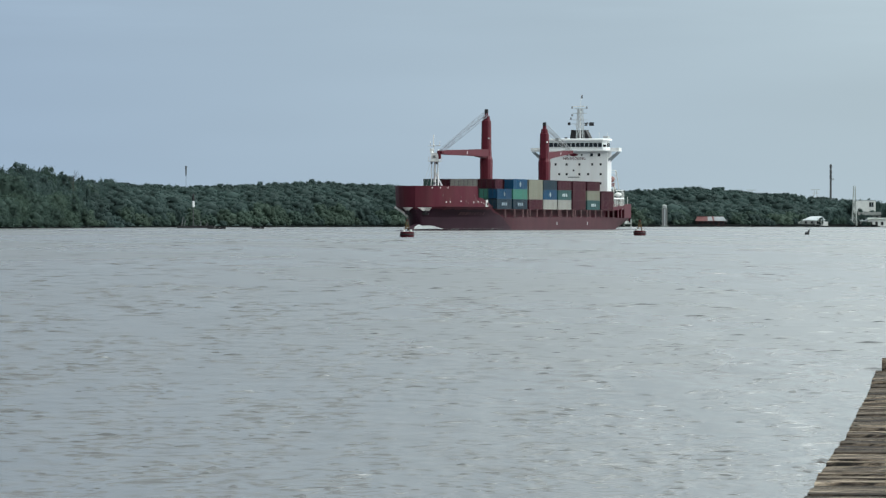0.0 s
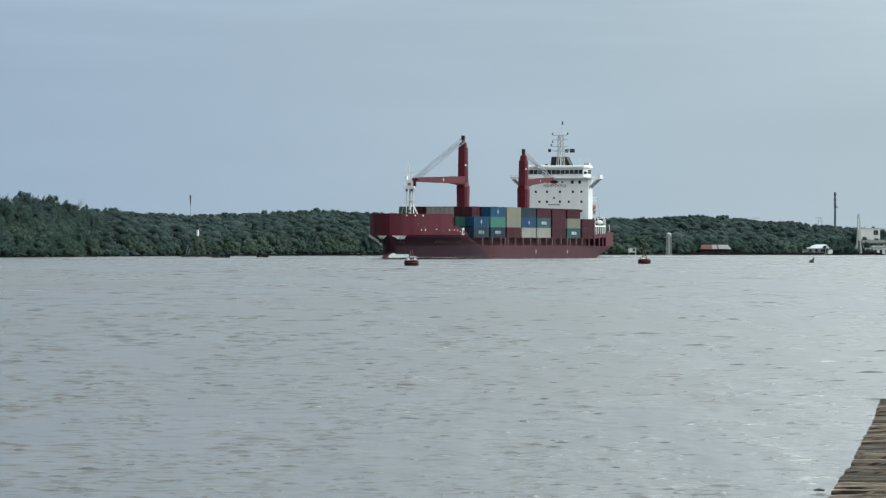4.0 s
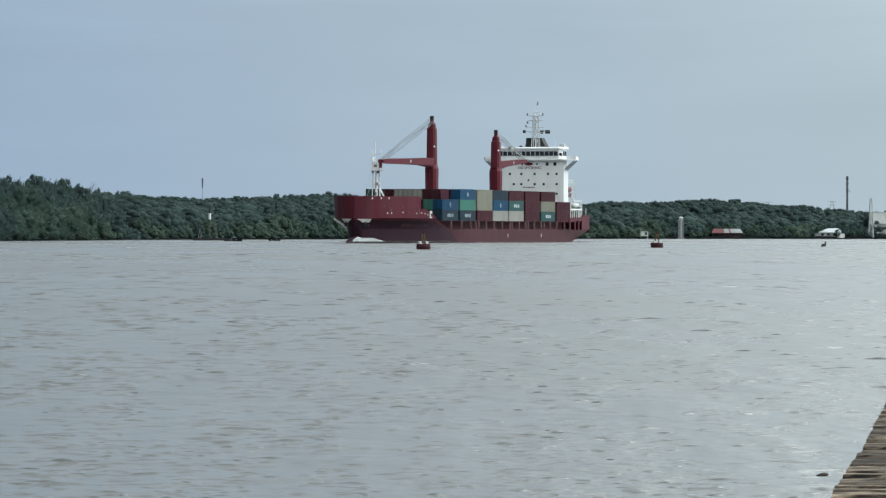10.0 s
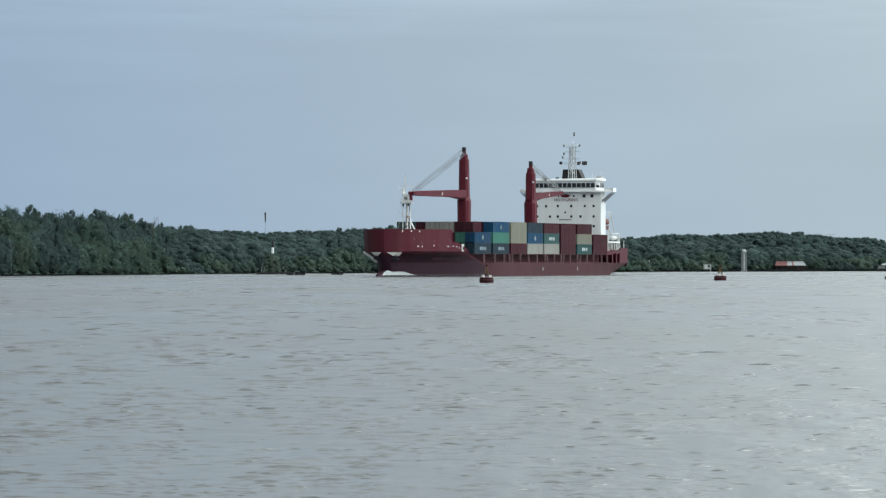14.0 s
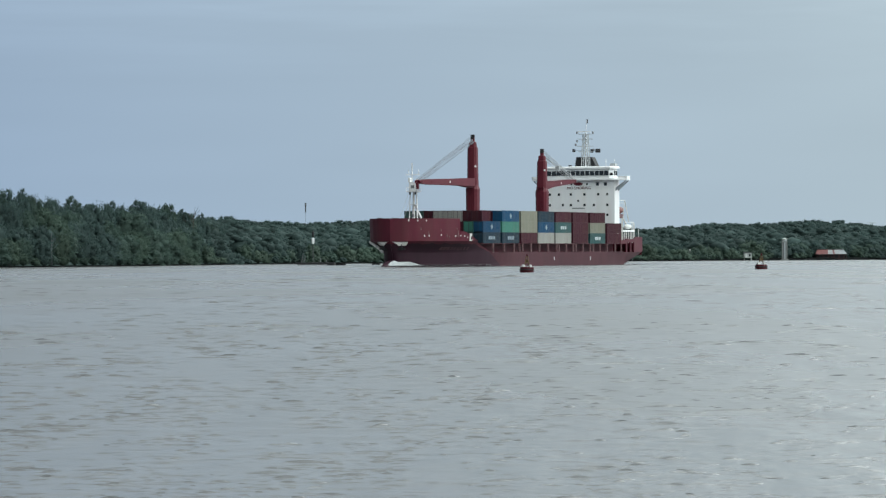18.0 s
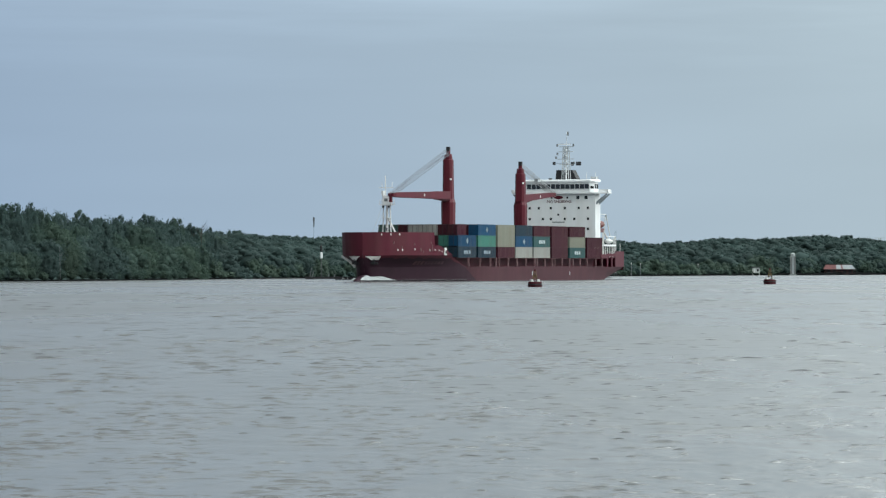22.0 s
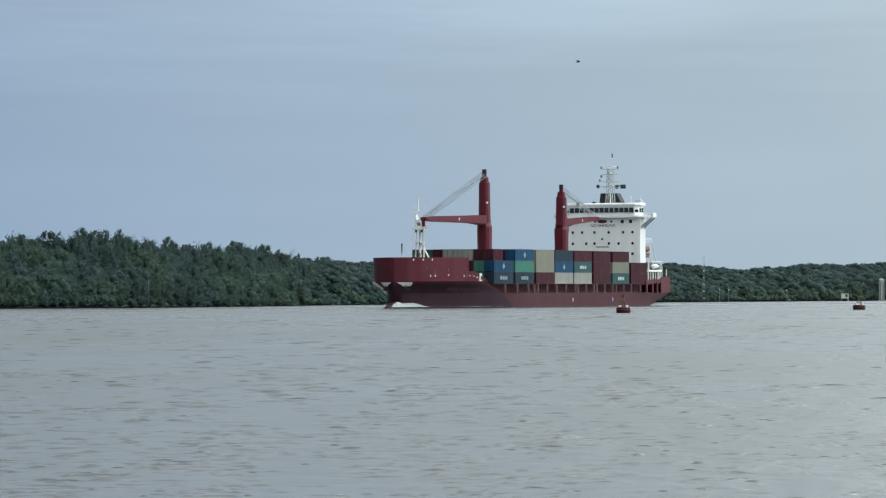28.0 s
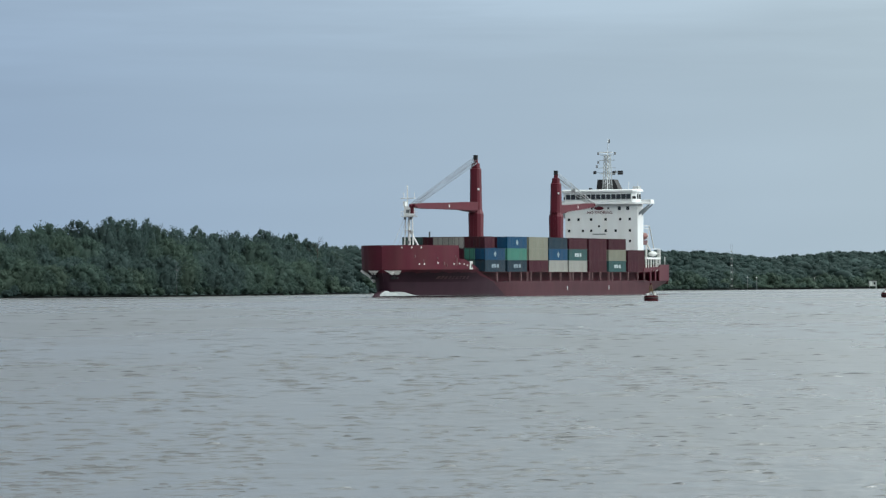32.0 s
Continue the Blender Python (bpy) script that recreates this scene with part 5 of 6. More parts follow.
def small_buoy():
    x, y = at(644, 836)
    ob = thing("marker_buoy", "small dark marker buoy tilted in the water", "buoy", at=pose(x, y, 0, 0, 14, 0))
    part("float", lathe(bmesh.new(), [(0.3, -0.4), (0.45, 0.0), (0.45, 0.35), (0.3, 0.5)], 12), BLACK, ob)
    part("spar", beam(bmesh.new(), (0.15, 0, 0.4), (0.25, 0, 1.1), 0.45, 0.2, 6), BLACK, ob)


small_buoy()

# ---- far bank structures ----


def lattice_tower(name, b, d, z0, h, w0, w1, mat, label, steps=8, category="mast"):
    x, y = at(b, d)
    ob = thing(name, label, category, at=pose(x, y, z0))
    for sx in (-1, 1):
        for sy in (-1, 1):
            part("leg", beam(bmesh.new(), (sx * w0, sy * w0, 0), (sx * w1, sy * w1, h), 0.28, 0.2), mat, ob)
    for i in range(steps):
        za, zb = h * i / steps, h * (i + 1) / steps
        wa, wb = w0 + (w1 - w0) * i / steps, w0 + (w1 - w0) * (i + 1) / steps
        s = 1 if i % 2 else -1
        part("brace", beam(bmesh.new(), (-s * wa, -wa, za), (s * wb, -wb, zb), 0.16), mat, ob)
        part("girt", beam(bmesh.new(), (-wb, -wb, zb), (wb, -wb, zb), 0.16), mat, ob)
    return ob


def bank_things():
    d = shore_dist(391) - 3
    # round nav tower
    x, y = at(392, d)
    h = height(26, d)
    t = thing("nav_tower", "pale weathered navigation tower with a flat cap on the bank", "tower", at=pose(x, y, 0))
    part("shaft", lathe(bmesh.new(), [(0.95, -0.5), (0.95, h - 1.4)], 8), DARKSTEEL, t, "grey recessed shaft")
    for sx in (-0.85, 0.85):
        part("pilaster", B(sx - 0.2, sx + 0.2, -1.05, 0.6, 0.4, h - 1.3), DULLWALL, t, "grey-green corner pilaster")
    part("gallery", B(-1.15, 1.15, -1.15, 1.15, h - 1.4, h - 1.2), TOWERPAINT, t, "pale gallery slab")
    part("lantern_room", lathe(bmesh.new(), [(0.8, h - 1.1), (0.8, h - 0.45)], 8), GREYSTEEL, t)
    part("cap", lathe(bmesh.new(), [(1.1, h - 0.45), (1.1, h - 0.3), (0.2, h + 0.1)], 8), TOWERPAINT, t, "pale cap")
    part("ladder", B(-0.2, 0.2, -1.1, -1.0, 0.5, h - 1.6), GREYSTEEL, t)
    part("footing", B(-1.5, 1.5, -1.4, 1.4, -0.5, 0.4), DULLWALL, t)
    # small pale hut on piles
    d = shore_dist(330) - 4
    x, y = at(327, d)
    t = thing("pile_hut", "small pale hut on piles at the water's edge", "hut", at=pose(x, y, 0))
    part("wall", B(-1.5, 1.5, -1.3, 1.3, 1.0, 3.0), TOWERPAINT, t)
    part("roof", B(-1.75, 1.75, -1.6, 1.6, 3.0, 3.25), DULLSTEEL, t, "dark roof slab")
    part("window", B(0.3, 1.0, -1.33, -1.28, 1.6, 2.5), GLASS, t)
    part("door", B(-1.0, -0.3, -1.33, -1.28, 1.02, 2.8), PALE, t)
    for sx in (-1.3, 1.3):
        for sy in (-1.1, 1.1):
            part("pile", B(sx - 0.12, sx + 0.12, sy - 0.12, sy + 0.12, -0.6, 1.0), TOWERPAINT, t)
    # red shed, half of its roof pale
    d = shore_dist(474) + 1
    x, y = at(474, d)
    t = thing("red_shed", "long low red shed with a patched red and pale roof", "shed", at=pose(x, y, 0))
    part("wall", B(-5.4, 5.4, 0, 6, 0.4, 2.45), BRICKISH, t)
    # sheets climb from a long eave to a shorter ridge
    for u0, u1, mat, lb in ((0.0, 0.40, REDROOF, "faded red roof sheet"), (0.40, 0.56, PALE2, "pale roof sheet"), (0.56, 0.62, REDROOF, "faded red roof sheet"), (0.62, 1.0, PALE2, "pale roof sheet")):
        bm = bmesh.new()
        rows = []
        for u in (u0, u1):
            e, r = -6.3 + 12.6 * u, -5.3 + 10.4 * u
            rows.append([(e, -1.1, 2.35), (r, 3.0, 4.15), (e, 7.1, 2.35)])
        loft(bm, rows)
        bmesh.ops.solidify(bm, geom=bm.faces[:], thickness=0.1)
        part("roof", bm, mat, t, lb)
    part("ridge_cap", B(-5.35, 5.15, 2.8, 3.2, 4.1, 4.28), BRICKISH, t, "dark red ridge cap")
    part("fascia", B(-6.3, 6.3, -1.2, -1.1, 2.1, 2.36), BRICKISH, t)
    # openings are black panels on the wall, standing for the unlit inside
    for k in range(5):
        part("opening", B(-4.8 + k * 2.1, -3.6 + k * 2.1, -0.03, 0.02, 0.6, 2.2), BLACK, t)
    for k in range(5):
        part("porch_post", B(-6.0 + k * 3.0, -5.85 + k * 3.0, -1.05, -0.9, -0.2, 2.2), BRICKISH, t)
    # white bungalow
    d = shore_dist(655) + 2
    x, y = at(655, d)
    t = thing("white_bungalow", "low white house with a pale hipped roof among trees", "house", at=pose(x, y, 0))
    part("wall", B(-4.4, 4.4, 0, 7, 0.5, 2.8), PALE, t)
    part("annex", B(3.2, 6.2, 0.5, 5, 0.5, 2.2), PALE, t)
    bm = bmesh.new()
    loft(bm, [[(-5.0, -0.6, 2.7), (5.0, -0.6, 2.7), (5.0, 7.6, 2.7), (-5.0, 7.6, 2.7)], [(-0.4, 3.0, 4.35), (3.6, 3.0, 4.35), (3.6, 4.0, 4.35), (-0.4, 4.0, 4.35)]], close=True, caps=True)
    part("roof", bm, PALE2, t)
    part("lean_to", B(-7.2, -4.4, 0.4, 5, 0.5, 2.1), PALE, t)
    part("lean_to_roof", B(-7.5, -4.3, 0.0, 5.4, 2.1, 2.3), TOWERPAINT, t, "grey sheet roof")
    part("veranda_roof", B(-4.6, 3.4, -1.9, -0.2, 2.35, 2.5), TOWERPAINT, t, "grey veranda roof")
    for xx in (-4.4, -1.8, 0.8, 3.2):
        part("veranda_post", B(xx - 0.08, xx + 0.08, -1.8, -1.64, 0.5, 2.35), PALE, t)
    for k in range(3):
        part("window", B(-3.4 + k * 2.4, -2.4 + k * 2.4, -0.04, 0.02, 1.3, 2.3), GLASS, t)
    # three-storey white block, standing back behind trees
    d = shore_dist(755) + 18
    x, y = at(747, d)
    t = thing("white_block", "white flat-roofed building with one dark window behind trees", "building", at=pose(x, y, 0))
    part("wall", B(-4.4, 4.4, 0, 8, 0.5, 10.9), PALE, t)
    part("roof", B(-4.6, 4.6, -0.2, 8.2, 10.9, 11.15), PALE2, t)
    for x0, x1, z0, z1 in ((1.7, 3.5, 8.3, 10.3), (-3.4, -2.4, 4.6, 6.4), (-0.6, 0.4, 4.6, 6.4)):
        w = part("window", B(x0, x1, -0.05, 0.02, z0, z1), GLASS, t, "dark window")
        part("sill", B(x0 - 0.1, x1 + 0.1, -0.16, -0.05, z0 - 0.12, z0), PALE2, w)
        part("mullion", B((x0 + x1) / 2 - 0.05, (x0 + x1) / 2 + 0.05, -0.08, -0.05, z0, z1), PALE2, w)
    # low buildings before it
    d = shore_dist(755) + 8
    x, y = at(755, d)
    t = thing("long_house", "long low house with dull grey walls and roof", "house", at=pose(x, y, 0))
    part("wall", B(-4.6, 4.6, 0, 5, 0.5, 5.0), DULLWALL, t)
    bm = bmesh.new()
    loft(bm, [[(xx, -0.5, 5.0), (xx, 2.5, 6.2), (xx, 5.5, 5.0)] for xx in (-4.9, 4.9)])
    bmesh.ops.solidify(bm, geom=bm.faces[:], thickness=0.12)
    part("roof", bm, DULLWALL, t, "grey sheet roof")
    for k in range(4):
        part("window", B(-4.2 + k * 2.3, -3.3 + k * 2.3, -0.05, 0.02, 3.4, 4.5), GLASS, t)
    d = shore_dist(755) + 1.5
    for b0, x0, x1, zw, zr, roof, lb in ((735, -3.2, 3.6, 2.5, 3.9, PALE2, "low white shed with a bright sheet roof by the water"), (768, -3.6, 4.2, 3.1, 3.9, TOWERPAINT, "low pale shed with a weathered roof by the water")):
        x, y = at(b0, d)
        t = thing("waterside_shed", lb, "shed", at=pose(x, y, 0))
        part("wall", B(x0, x1, 0, 4, 0.2, zw), PALE if b0 > 750 else TOWERPAINT, t)
        bm = bmesh.new()
        loft(bm, [[(xx, -0.7, zw), (xx, 2.0, zr), (xx, 4.6, zw)] for xx in (x0 - 0.4, x1 + 0.3)])
        bmesh.ops.solidify(bm, geom=bm.faces[:], thickness=0.1)
        part("roof", bm, roof, t)
        # dark insides put on as black panels
        for k in range(3):
            part("opening", B(x0 + 0.6 + k * 2.3, x0 + 1.7 + k * 2.3, -0.04, 0.02, 0.7, 2.2), BLACK, t)
    # trees and bushes between the houses: bearing, offset, top, width, leaf
    for i, (b, off, h, w, leaf) in enumerate(((738, 15, 8.0, 3.4, 2), (729, 15, 6.4, 3.5, 0), (742, 6, 5.6, 4.4, 2), (752, 5.8, 5.3, 4.2, 2), (763, 6, 4.8, 3.6, 2), (731, 4, 4.6, 3.4, 2), (760, 14.5, 7.4, 3.4, 2), (771, 15, 7.2, 3.6, 2), (786, 12, 9.4, 5.0, 2), (797, 14, 9.8, 5.5, 2), (786, 3, 4.2, 3.4, 0), (716, 10, 5.0, 4.0, 2), (708, 6, 4.2, 4.0, 0), (668, -0.6, 4.0, 2.8, 2), (744, 0.4, 2.4, 2.6, 2), (753, 0.2, 2.2, 2.6, 0), (776, 0.3, 2.6, 2.8, 2), (722, 0.6, 2.6, 3.0, 2), (636, 8, 5.6, 4.0, 3), (652, 12, 6.4, 5.0, 2), (684, 9, 5.4, 4.0, 2), (694, 4, 3.8, 3.5, 0), (622, 5, 4.0, 4.0, 2), (700, 20, 8.0, 6.0, 2), (724, 31, 10.2, 6.0, 2), (740, 31, 11.8, 5.5, 2), (755, 32, 12.2, 5.5, 2), (770, 31, 11.6, 5.5, 2), (432, 6, 5.0, 5.0, 0), (518, 6, 4.6, 5.0, 3), (450, 12, 6.4, 6.0, 2), (474, 13, 6.8, 6.0, 0), (500, 12, 6.2, 6.0, 2), (-466, 0.6, 6.2, 3.6, 2))):
        d = shore_dist(b) + off
        x, y = at(b, d)
        tree("near", i, leaf, x, y, 0.2, h - 0.2, w, i * 1.3)
    # lattice mast beside it
    lattice_tower("lattice_mast", 728, shore_dist(728) + 1, 0.5, height(60, shore_dist(728)) - 0.5, 0.95, 0.35, TOWERPAINT, "pale slender lattice mast beside the white building", 12)
    # tall stack-like telecom tower behind the woods
    d = shore_dist(685) + 120
    x, y = at(686, d)
    h = height(99, d)
    t = thing("telecom_tower", "tall grey telecom tower rising behind the woods", "tower", at=pose(x, y, 0.5))
    part("shaft", lathe(bmesh.new(), [(0.6, 0), (0.42, h * 0.7), (0.36, h - 0.6)], 10), DULLSTEEL, t)
    for z in (h - 2.4, h - 4.6, h - 7.0):
        part("aerial_ring", lathe(bmesh.new(), [(0.4, z), (0.54, z + 0.1), (0.54, z + 1.5), (0.4, z + 1.6)], 10), DULLSTEEL, t, "grey aerial cluster")
    part("side_dish", B(0.6, 1.2, -0.6, 0.2, h - 7.6, h - 6.8), GREYSTEEL, t)
    # far power pylons
    for b, e in ((545, 53), (659, 54)):
        d = shore_dist(b) + 700
        x, y = at(b, d)
        hh = height(e, d)
        t = thing("power_pylon", "hazy grey power pylon far behind the woods", "pylon", "power pylons", pose(x, y, 1.0))
        for s in (-1, 1):
            part("leg", beam(bmesh.new(), (s * 2.4, 0, 0), (s * 0.5, 0, hh - 1), 0.35), GREYSTEEL, t)
        for z, w in ((hh - 1.2, 2.6), (hh - 3.2, 1.9)):
            part("cross_arm", beam(bmesh.new(), (-w, 0, z), (w, 0, z), 0.28), GREYSTEEL, t)
    # thin radio mast behind the near woods
    d = shore_dist(-455) + 150
    x, y = at(-455, d)
    h = height(92, d)
    t = thing("radio_mast", "thin radio mast with a thicker aerial at its top", "mast", at=pose(x, y, 0.8))
    part("pole", beam(bmesh.new(), (0, 0, 0), (0, 0, h - 4), 0.14, 0.1, 6), DULLSTEEL, t)
    part("aerial", beam(bmesh.new(), (0, 0, h - 4.2), (0, 0, h - 0.8), 0.4, 0.7, 6), DULLSTEEL, t, "grey aerial")
    # light beacon on a dark dolphin
    d = shore_dist(-442) - 6
    x, y = at(-442, d)
    h = height(44, d)
    t = thing("light_beacon", "slim channel light with a white drum on a dark pole", "beacon", at=pose(x, y, 0))
    part("pole", beam(bmesh.new(), (0, 0, -0.6), (0, 0, h), 0.26, 0.2, 8), DULLSTEEL, t)
    part("drum", lathe(bmesh.new(), [(0.28, height(19, d)), (0.40, height(20, d)), (0.40, height(29, d)), (0.28, height(30, d))], 12), WHITE, t, "white drum")
    part("lantern", lathe(bmesh.new(), [(0.30, height(31, d)), (0.40, height(32, d)), (0.34, height(40, d)), (0.1, height(43, d))], 10), BLACK, t, "black lantern")
    # striped lattice mast on the far bank
    d = shore_dist(80) - 2
    x, y = at(79, d)
    h = height(66, d)
    t = thing("banded_mast", "slender lattice mast with pale bands on the far bank", "mast", at=pose(x, y, 0.2))
    for sx in (-0.4, 0.4):
        part("leg", beam(bmesh.new(), (sx, 0, 0), (sx * 0.6, 0, h), 0.08), DARKSTEEL, t)
    for k in range(6):
        z = 1.0 + k * (h - 1.5) / 6
        part("band", B(-0.3, 0.3, -0.2, 0.2, z, z + 0.5), TOWERPAINT, t, "pale band")
    for b, h in ((107, 4.4), (123, 4.2), (225, 4.0)):
        d = shore_dist(b) - 2
        x, y = at(b, d)
        t = thing("mooring_post", "pale wooden post in the shallows", "post", "posts in the shallows", pose(x, y, 0))
        part("post_shaft", beam(bmesh.new(), (0, 0, -0.5), (0, 0, h), 0.17), DARKSTEEL, t)
        part("post_cap", B(-0.18, 0.18, -0.18, 0.18, h, h + 0.5), PALE, t)
    # barge and skiffs by the beacon
    d = 1150
    x, y = at(-437, d)
    t = thing("work_barge", "low black work barge with posts moored below the woods", "barge", at=pose(x, y, 0))
    part("barge_hull", loft(bmesh.new(), [[(xx, -2, z), (xx, 2, z)] for xx, z in ((-5.0, 0.5), (-4.4, -0.3), (4.2, -0.3), (5.0, 0.5), (-5.0, 0.55))]), BLACK, t)
    part("barge_deck", B(-5, 5, -2, 2, 0.2, 0.8), BLACK, t)
    for xx, hh in ((-3.8, 3.2), (-3.2, 2.2), (1.0, 2.0), (2.6, 1.6)):
        part("bollard_post", beam(bmesh.new(), (xx, -1.5, 0.5), (xx + 0.5, -1.5, hh), 0.16), DARKSTEEL, t)
    for b, L in ((-402, 4.6), (-395, 3.2), (-332, 1.8), (-323, 2.0)):
        d = 1160 if b < -350 else 1200
        x, y = at(b, d)
        t = thing("skiff", "small dark open skiff lying off the bank", "boat", "moored skiffs", pose(x, y, 0))
        bm = bmesh.new()
        loft(bm, [[(xx, -w, 0.55 + sh), (xx, -w * 0.7, -0.1), (xx, w * 0.7, -0.1), (xx, w, 0.55 + sh)] for xx, w, sh in ((-L / 2, 0.1, 0.25), (-L / 3, 0.5, 0.1), (0, 0.65, 0), (L / 3, 0.6, 0), (L / 2, 0.45, 0.05))])
        bmesh.ops.solidify(bm, geom=bm.faces[:], thickness=0.08)
        part("skiff_hull", bm, BLACK, t)
        part("thwart", B(-0.15, 0.15, -0.6, 0.6, 0.3, 0.38), PALE, t)


bank_things()

# ---- pier ----
DECK = 1.68                                 # deck height over the water
EDGE_A, EDGE_B = Vector((1.53, 18.4)), Vector((3.44, 34.2))


def timber():
    """Bleached, split planks: long pale and dark bands along the grain, dark checks, rusty stains."""
    m = bpy.data.materials.new("weathered_timber")
    m.use_nodes = True
    nt = m.node_tree
    N, L = nt.nodes.new, nt.links.new
    b = nt.nodes["Principled BSDF"]
    b.inputs["Roughness"].default_value, b.inputs["Specular IOR Level"].default_value = 0.9, 0.2
    co, info = N("ShaderNodeTexCoord"), N("ShaderNodeObjectInfo")
    turn = N("ShaderNodeMapping")                      # along the planks
    turn.inputs["Rotation"].default_value = (0, 0, radians(-7))
    L(co.outputs["Object"], turn.inputs[0])
    shift, off = N("ShaderNodeMath"), N("ShaderNodeVectorMath")
    shift.operation, shift.inputs[1].default_value = "MULTIPLY", 37.0
    L(info.outputs["Random"], shift.inputs[0])
    L(turn.outputs[0], off.inputs[0])
    L(shift.outputs[0], off.inputs[1])

    def grain(scale, detail, rough, distort=0.0):
        mp, nz = N("ShaderNodeMapping"), N("ShaderNodeTexNoise")
        mp.inputs["Scale"].default_value = scale
        L(off.outputs[0], mp.inputs[0])
        nz.inputs["Scale"].default_value, nz.inputs["Detail"].default_value, nz.inputs["Roughness"].default_value, nz.inputs["Distortion"].default_value = 1.0, detail, rough, distort
        L(mp.outputs[0], nz.inputs["Vector"])
        return nz.outputs[0]

    def ramp(src, *stops):
        r = N("ShaderNodeValToRGB")
        e = r.color_ramp.elements
        e[0].position, e[0].color = stops[0][0], (*stops[0][1], 1)
        e[1].position, e[1].color = stops[-1][0], (*stops[-1][1], 1)
        for p, c in stops[1:-1]:
            e.new(p).color = (*c, 1)
        L(src, r.inputs[0])
        return r.outputs[0]

    def mul(a, c):
        v = N("ShaderNodeVectorMath")
        v.operation = "MULTIPLY"
        L(a, v.inputs[0])
        L(c, v.inputs[1])
        return v.outputs[0]

    bands = grain((1.0, 3.6, 4.0), 8.0, 0.78, 1.6)
    tone = ramp(bands, (0.38, (0.024, 0.019, 0.016)), (0.46, (0.085, 0.070, 0.058)), (0.54, (0.21, 0.182, 0.152)), (0.66, (0.50, 0.44, 0.375)))
    checks = grain((2.4, 13.0, 10.0), 6.0, 0.75, 1.8)
    tone = mul(tone, ramp(checks, (0.43, (0.06, 0.05, 0.045)), (0.48, (0.7, 0.68, 0.66)), (0.62, (1.15, 1.15, 1.15))))
    stain = grain((0.9, 2.0, 1.0), 3.0, 0.55)
    tone = mul(tone, ramp(stain, (0.34, (0.42, 0.38, 0.36)), (0.50, (0.95, 0.92, 0.88)), (0.66, (1.15, 1.12, 1.08))))
    plank = ramp(info.outputs["Random"], (0.0, (0.34, 0.31, 0.29)), (0.45, (0.8, 0.77, 0.74)), (1.0, (1.5, 1.45, 1.38)))
    tone = mul(tone, plank)
    L(tone, b.inputs["Base Color"])
    bp = N("ShaderNodeBump")
    bp.inputs["Distance"].default_value = 0.03
    L(checks, bp.inputs["Height"])
    L(bp.outputs[0], b.inputs["Normal"])
    return m


TIMBER = timber()


def pier():
    rng = random.Random(21)
    ob = thing("timber_pier", "old weathered timber pier with uneven grey-brown planks over the water", "pier", kind="structure")
    d = (EDGE_B - EDGE_A).normalized()
    s = -6.0
    end = (EDGE_B - EDGE_A).length + 0.6
    y0 = EDGE_A - d * EDGE_A.y / d.y          # abreast of the eye
    total = (EDGE_B - y0).length
    near = (EDGE_A - y0).length
    right = Vector((d.y, -d.x))
    while s < total:
        w = rng.choice((0.17, 0.24, 0.3, 0.38, 0.46)) * rng.uniform(0.9, 1.1)
        out = 0.012 + rng.uniform(-0.003, 0.003) + 0.004 * math.sin(s * 1.1) + 0.0012 * math.sin(s * 2.7) + 0.038 * math.sin(math.pi * max(0.0, min(1.0, (s - near) / (total - near))))
        h = rng.uniform(-0.007, 0.003)
        tilt = rng.uniform(-0.006, 0.006)
        bm = bmesh.new()
        n = 17
        rows = []
        for i in range(n):
            u = out + (4.2 - out) * (i / (n - 1)) ** 1.6
            a = s + 0.006 + 0.05 * max(0.0, noise.noise(Vector((u * 2.3, s * 7, 1.0)))) + rng.uniform(0, 0.008)
            c = s + w - 0.006 - 0.07 * max(0.0, noise.noise(Vector((u * 2.0, s * 7, 5.0)))) - rng.uniform(0, 0.012)
            z = DECK + h + tilt * (u - 2) + 0.004 * noise.noise(Vector((u * 1.7, s * 1.2, 0.0))) + rng.uniform(-0.001, 0.001) - (0.002 * rng.random() if i == 0 else 0)
            ring = []
            for t, zz in ((a, -0.09), (a, -0.015), (a + 0.015, 0.0), ((a + c) / 2, rng.uniform(-0.007, 0.004)), (c - 0.015, 0.0), (c, -0.015), (c, -0.09)):
                p = y0 + d * t + right * u
                ring.append((p.x, p.y, z + zz))
            rows.append(ring)
        loft(bm, rows, close=True, caps=True)
        part("plank", bm, TIMBER, ob)
        s += w
    for u in (0.35, 2.0, 3.8):
        a, c = y0 + d * -6 + right * u, y0 + d * total + right * u
        part("stringer", beam(bmesh.new(), (a.x, a.y, DECK - 0.27), (c.x, c.y, DECK - 0.27), 0.26), TIMBER, ob)
    k = -5.0
    while k < total:
        for u in (0.45, 3.6):
            p = y0 + d * k + right * u
            part("pile", lathe(bmesh.new(), [(0.17, -1.5), (0.16, DECK - 0.4)], 10, p.x, p.y), TIMBER, ob)
        k += 4.0
    a, c = y0 + d * (total + 0.02) + right * 0.06, y0 + d * (total + 0.02) + right * 4.0
    part("end_kerb", beam(bmesh.new(), (a.x, a.y, DECK + 0.02), (c.x, c.y, DECK + 0.02), 0.16, 0.15), TIMBER, ob, "dark kerb beam across the pier's end")
    p = y0 + d * (total - 0.35) + right * 0.5
    part("end_post", lathe(bmesh.new(), [(0.14, -1.2), (0.13, DECK - 0.1), (0.10, DECK - 0.06)], 10, p.x, p.y), TIMBER, ob, "dark post end")


pier()


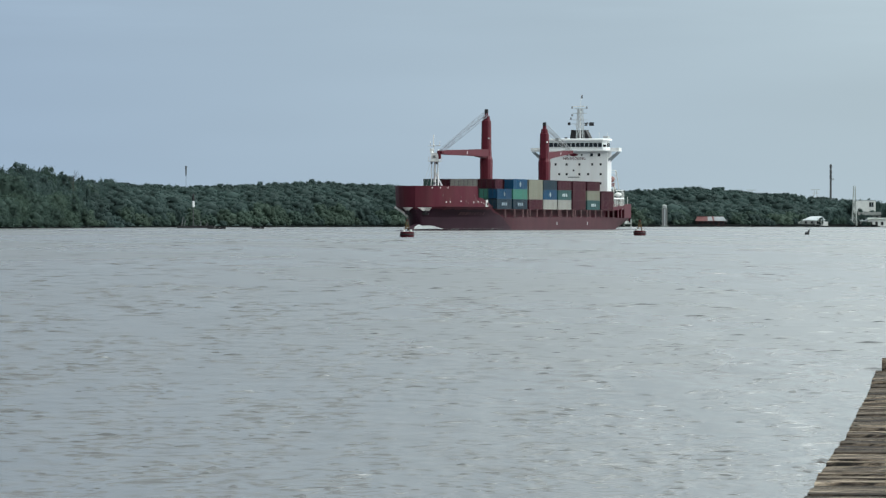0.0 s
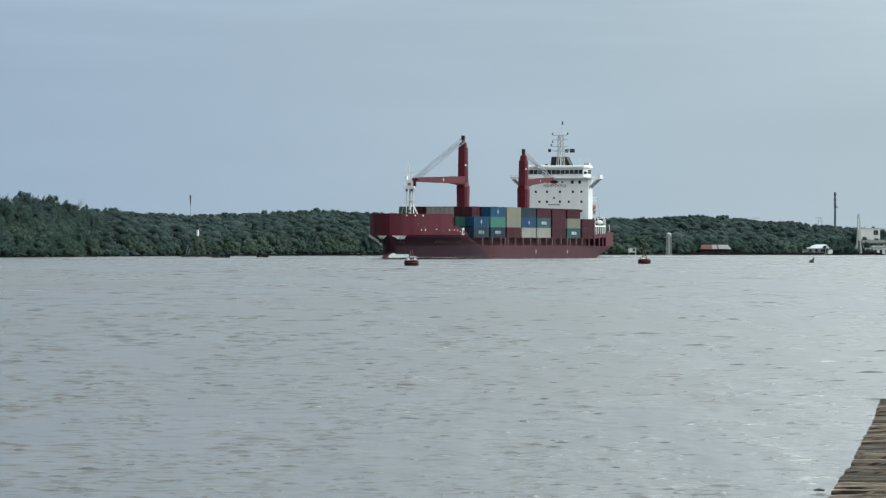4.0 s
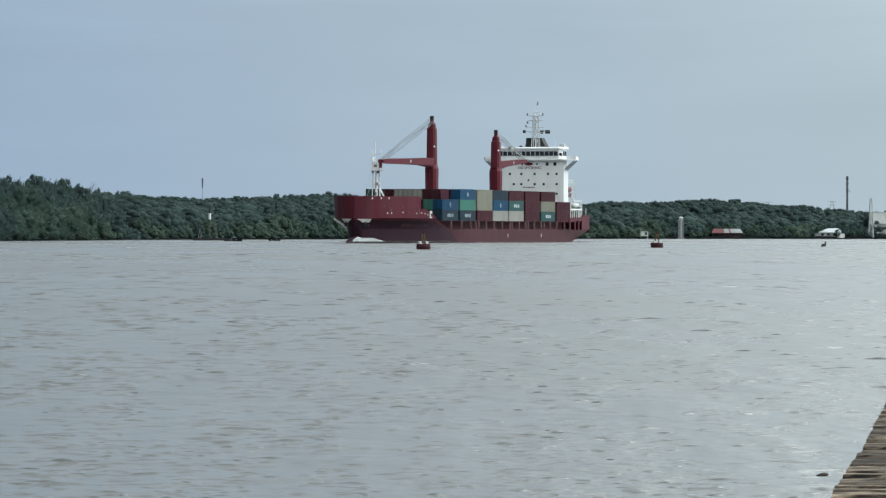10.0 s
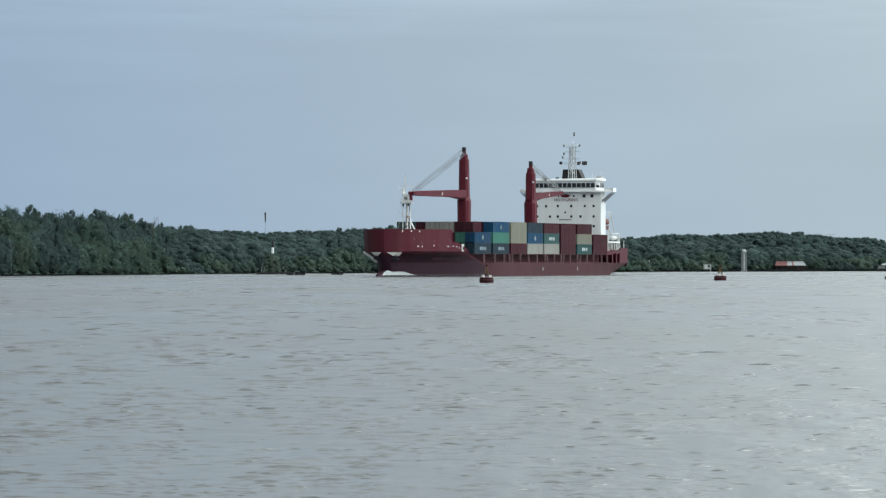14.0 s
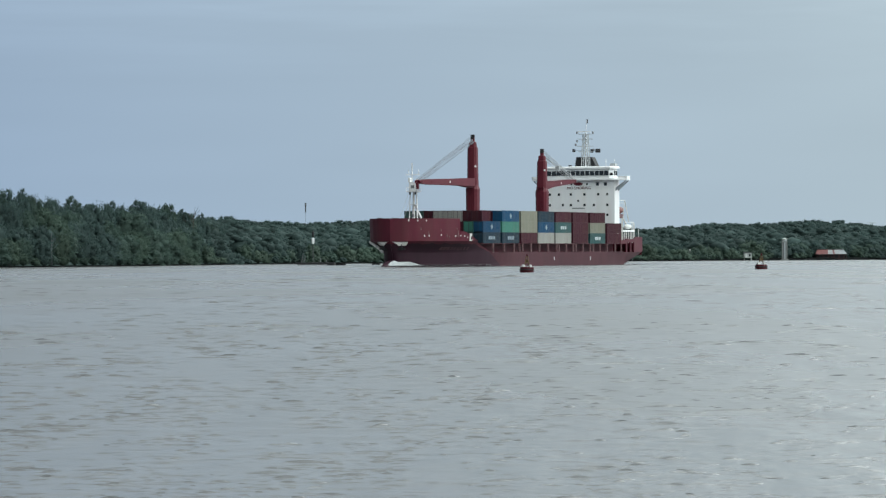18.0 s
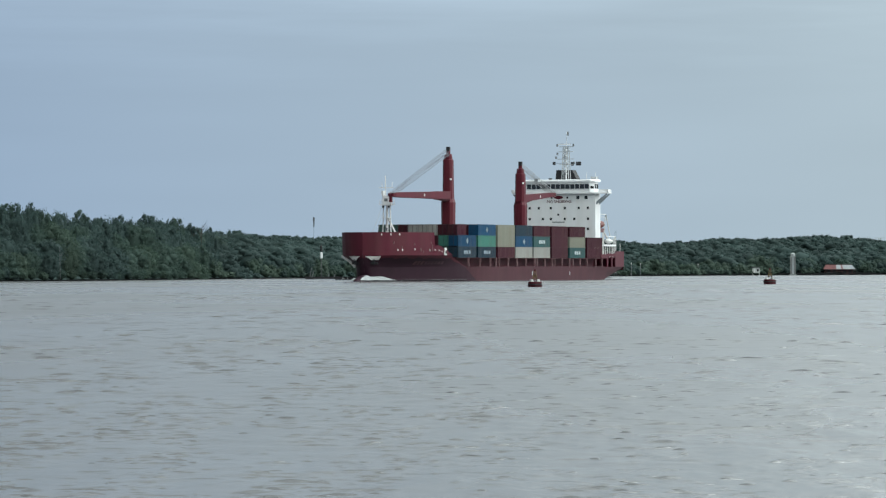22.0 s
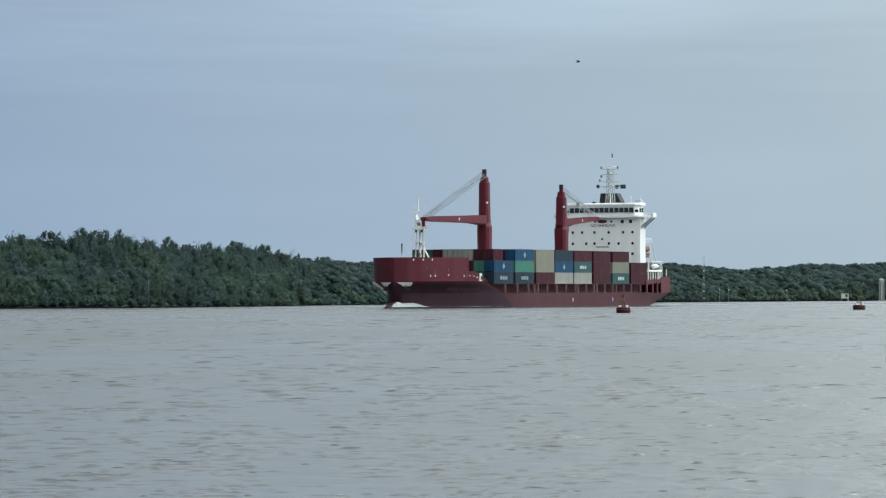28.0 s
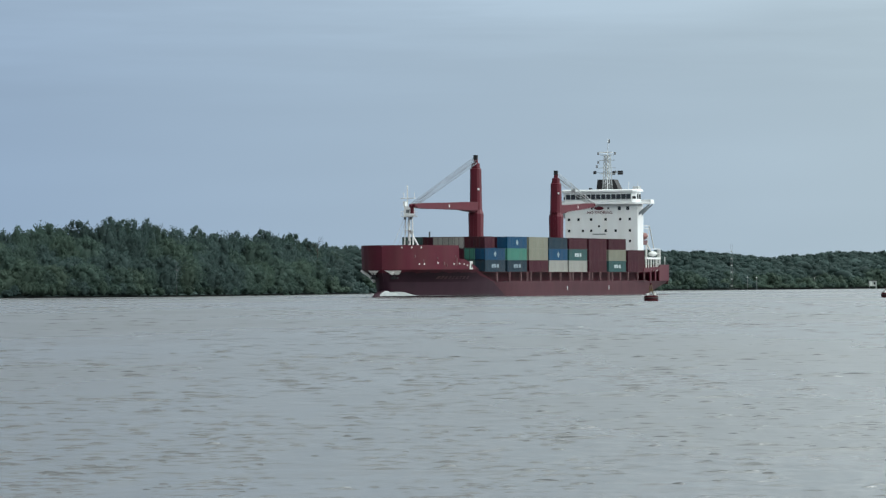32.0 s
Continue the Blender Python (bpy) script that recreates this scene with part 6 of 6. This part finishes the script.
def drift():
    ob = thing("floating_debris", "small dark clump of driftwood floating beside the pier", "debris")

    def husk(name, prof, y, label=""):
        part(name, loft(bmesh.new(), [[(x, y + r * math.cos(a), 0.008 + r * 0.6 * math.sin(a)) for a in np.linspace(0, 2 * math.pi, 9)[:-1]] for x, r in prof], close=True, caps=True), DRIFT, ob, label, smooth=True)

    husk("husk", ((-0.078, 0.005), (-0.06, 0.022), (-0.02, 0.040), (0.015, 0.047), (0.05, 0.034), (0.072, 0.018), (0.08, 0.005)), 0.0, "dark waterlogged husk")
    husk("chip", ((-0.015, 0.004), (0.0, 0.016), (0.03, 0.02), (0.05, 0.005)), -1.1, "small dark chip of wood")
    return ob


debris = drift()

# ---- birds ----


def bird():
    ob = thing("bird", "small dark bird in flight over the river", "bird")
    part("body", loft(bmesh.new(), [[(x, r * math.cos(a), r * math.sin(a)) for a in np.linspace(0, 2 * math.pi, 9)[:-1]] for x, r in ((-0.16, 0.01), (-0.10, 0.025), (0.0, 0.045), (0.09, 0.035), (0.14, 0.02), (0.17, 0.005))], close=True, caps=True), BLACK, ob)
    for s in (1, -1):
        bm = bmesh.new()
        loft(bm, [[(c + w * 0.5, s * y, z), (c - w * 0.5, s * y, z + 0.006)] for y, z, c, w in ((0.03, 0.02, 0.02, 0.13), (0.16, 0.09, 0.03, 0.12), (0.30, 0.10, -0.02, 0.09), (0.42, 0.06, -0.10, 0.03))])
        bmesh.ops.solidify(bm, geom=bm.faces[:], thickness=0.012)
        part("wing", bm, BLACK, ob)
    part("tail", loft(bmesh.new(), [[(-0.12, -0.02, 0.0), (-0.12, 0.02, 0.0)], [(-0.27, -0.06, 0.0), (-0.27, 0.06, 0.0)]]), BLACK, ob)
    return ob


bird_a = bird()

# ---- what moves ----


def motions():
    secs = list(range(0, 33))
    walk(water, [(t, pose(-0.05 * t, 1.0 - 0.34 * t, 0)) for t in secs])
    walk(ship, [(t, pose(39.19 - 1.8334 * t, 1229.35 - 5.1976 * t, 0.28, 0, 0, -108.85)) for t in secs])
    for box_, p in cargo:
        walk(box_, [(t, pose(39.19 - 1.8334 * t, 1229.35 - 5.1976 * t, 0.28, 0, 0, -108.85) @ Matrix.Translation(p)) for t in secs])
    walk(bow_wave, [(t, pose(39.19 - 1.8334 * t, 1229.35 - 5.1976 * t, 0.28, 0, 0, -108.85)) for t in secs])
    walk(debris, [(t, pose(4.45 - 0.0157 * t, 50.6 + 0.01 * t, 0.01 * math.sin(t * 1.9), 4 * math.sin(t * 1.3), 5 * math.sin(t * 1.7), 20)) for t in secs])
    ax, ay = at(-63.4, 670)
    walk(buoy_a, [(t, pose(ax + 0.02 * math.sin(t), ay, 0.02 * math.sin(t * 1.4), 1.2 * math.sin(t * 1.5), 1.0 * math.sin(t * 1.1), 20)) for t in secs])
    bx, by = at(348.2, 767.5)
    walk(buoy_b, [(t, pose(bx + 0.45 * t / 32, by, 0.02 * math.sin(t * 1.3), 1.2 * math.sin(t * 1.4), 1.0 * math.sin(t * 1.2), 20)) for t in secs])

    path = [(0, -470, 380, 10), (12, -270, 340, 11), (25.2, -52, 305, 13), (26.6, -24.5, 300, 15.6), (27.5, -12.2, 300, 17.4), (27.8, -8.5, 300, 18.3), (28.1, -4.0, 300, 19.6), (28.4, 0.9, 300, 20.8), (28.7, 5.8, 300, 21.4), (29.0, 10.7, 300, 21.5), (29.4, 17.2, 300, 21.6), (32, 60, 300, 24)]
    walk(bird_a, [(t, pose(x, y, z, 12 * math.sin(t * 9), -8, 4)) for t, x, y, z in path])


motions()
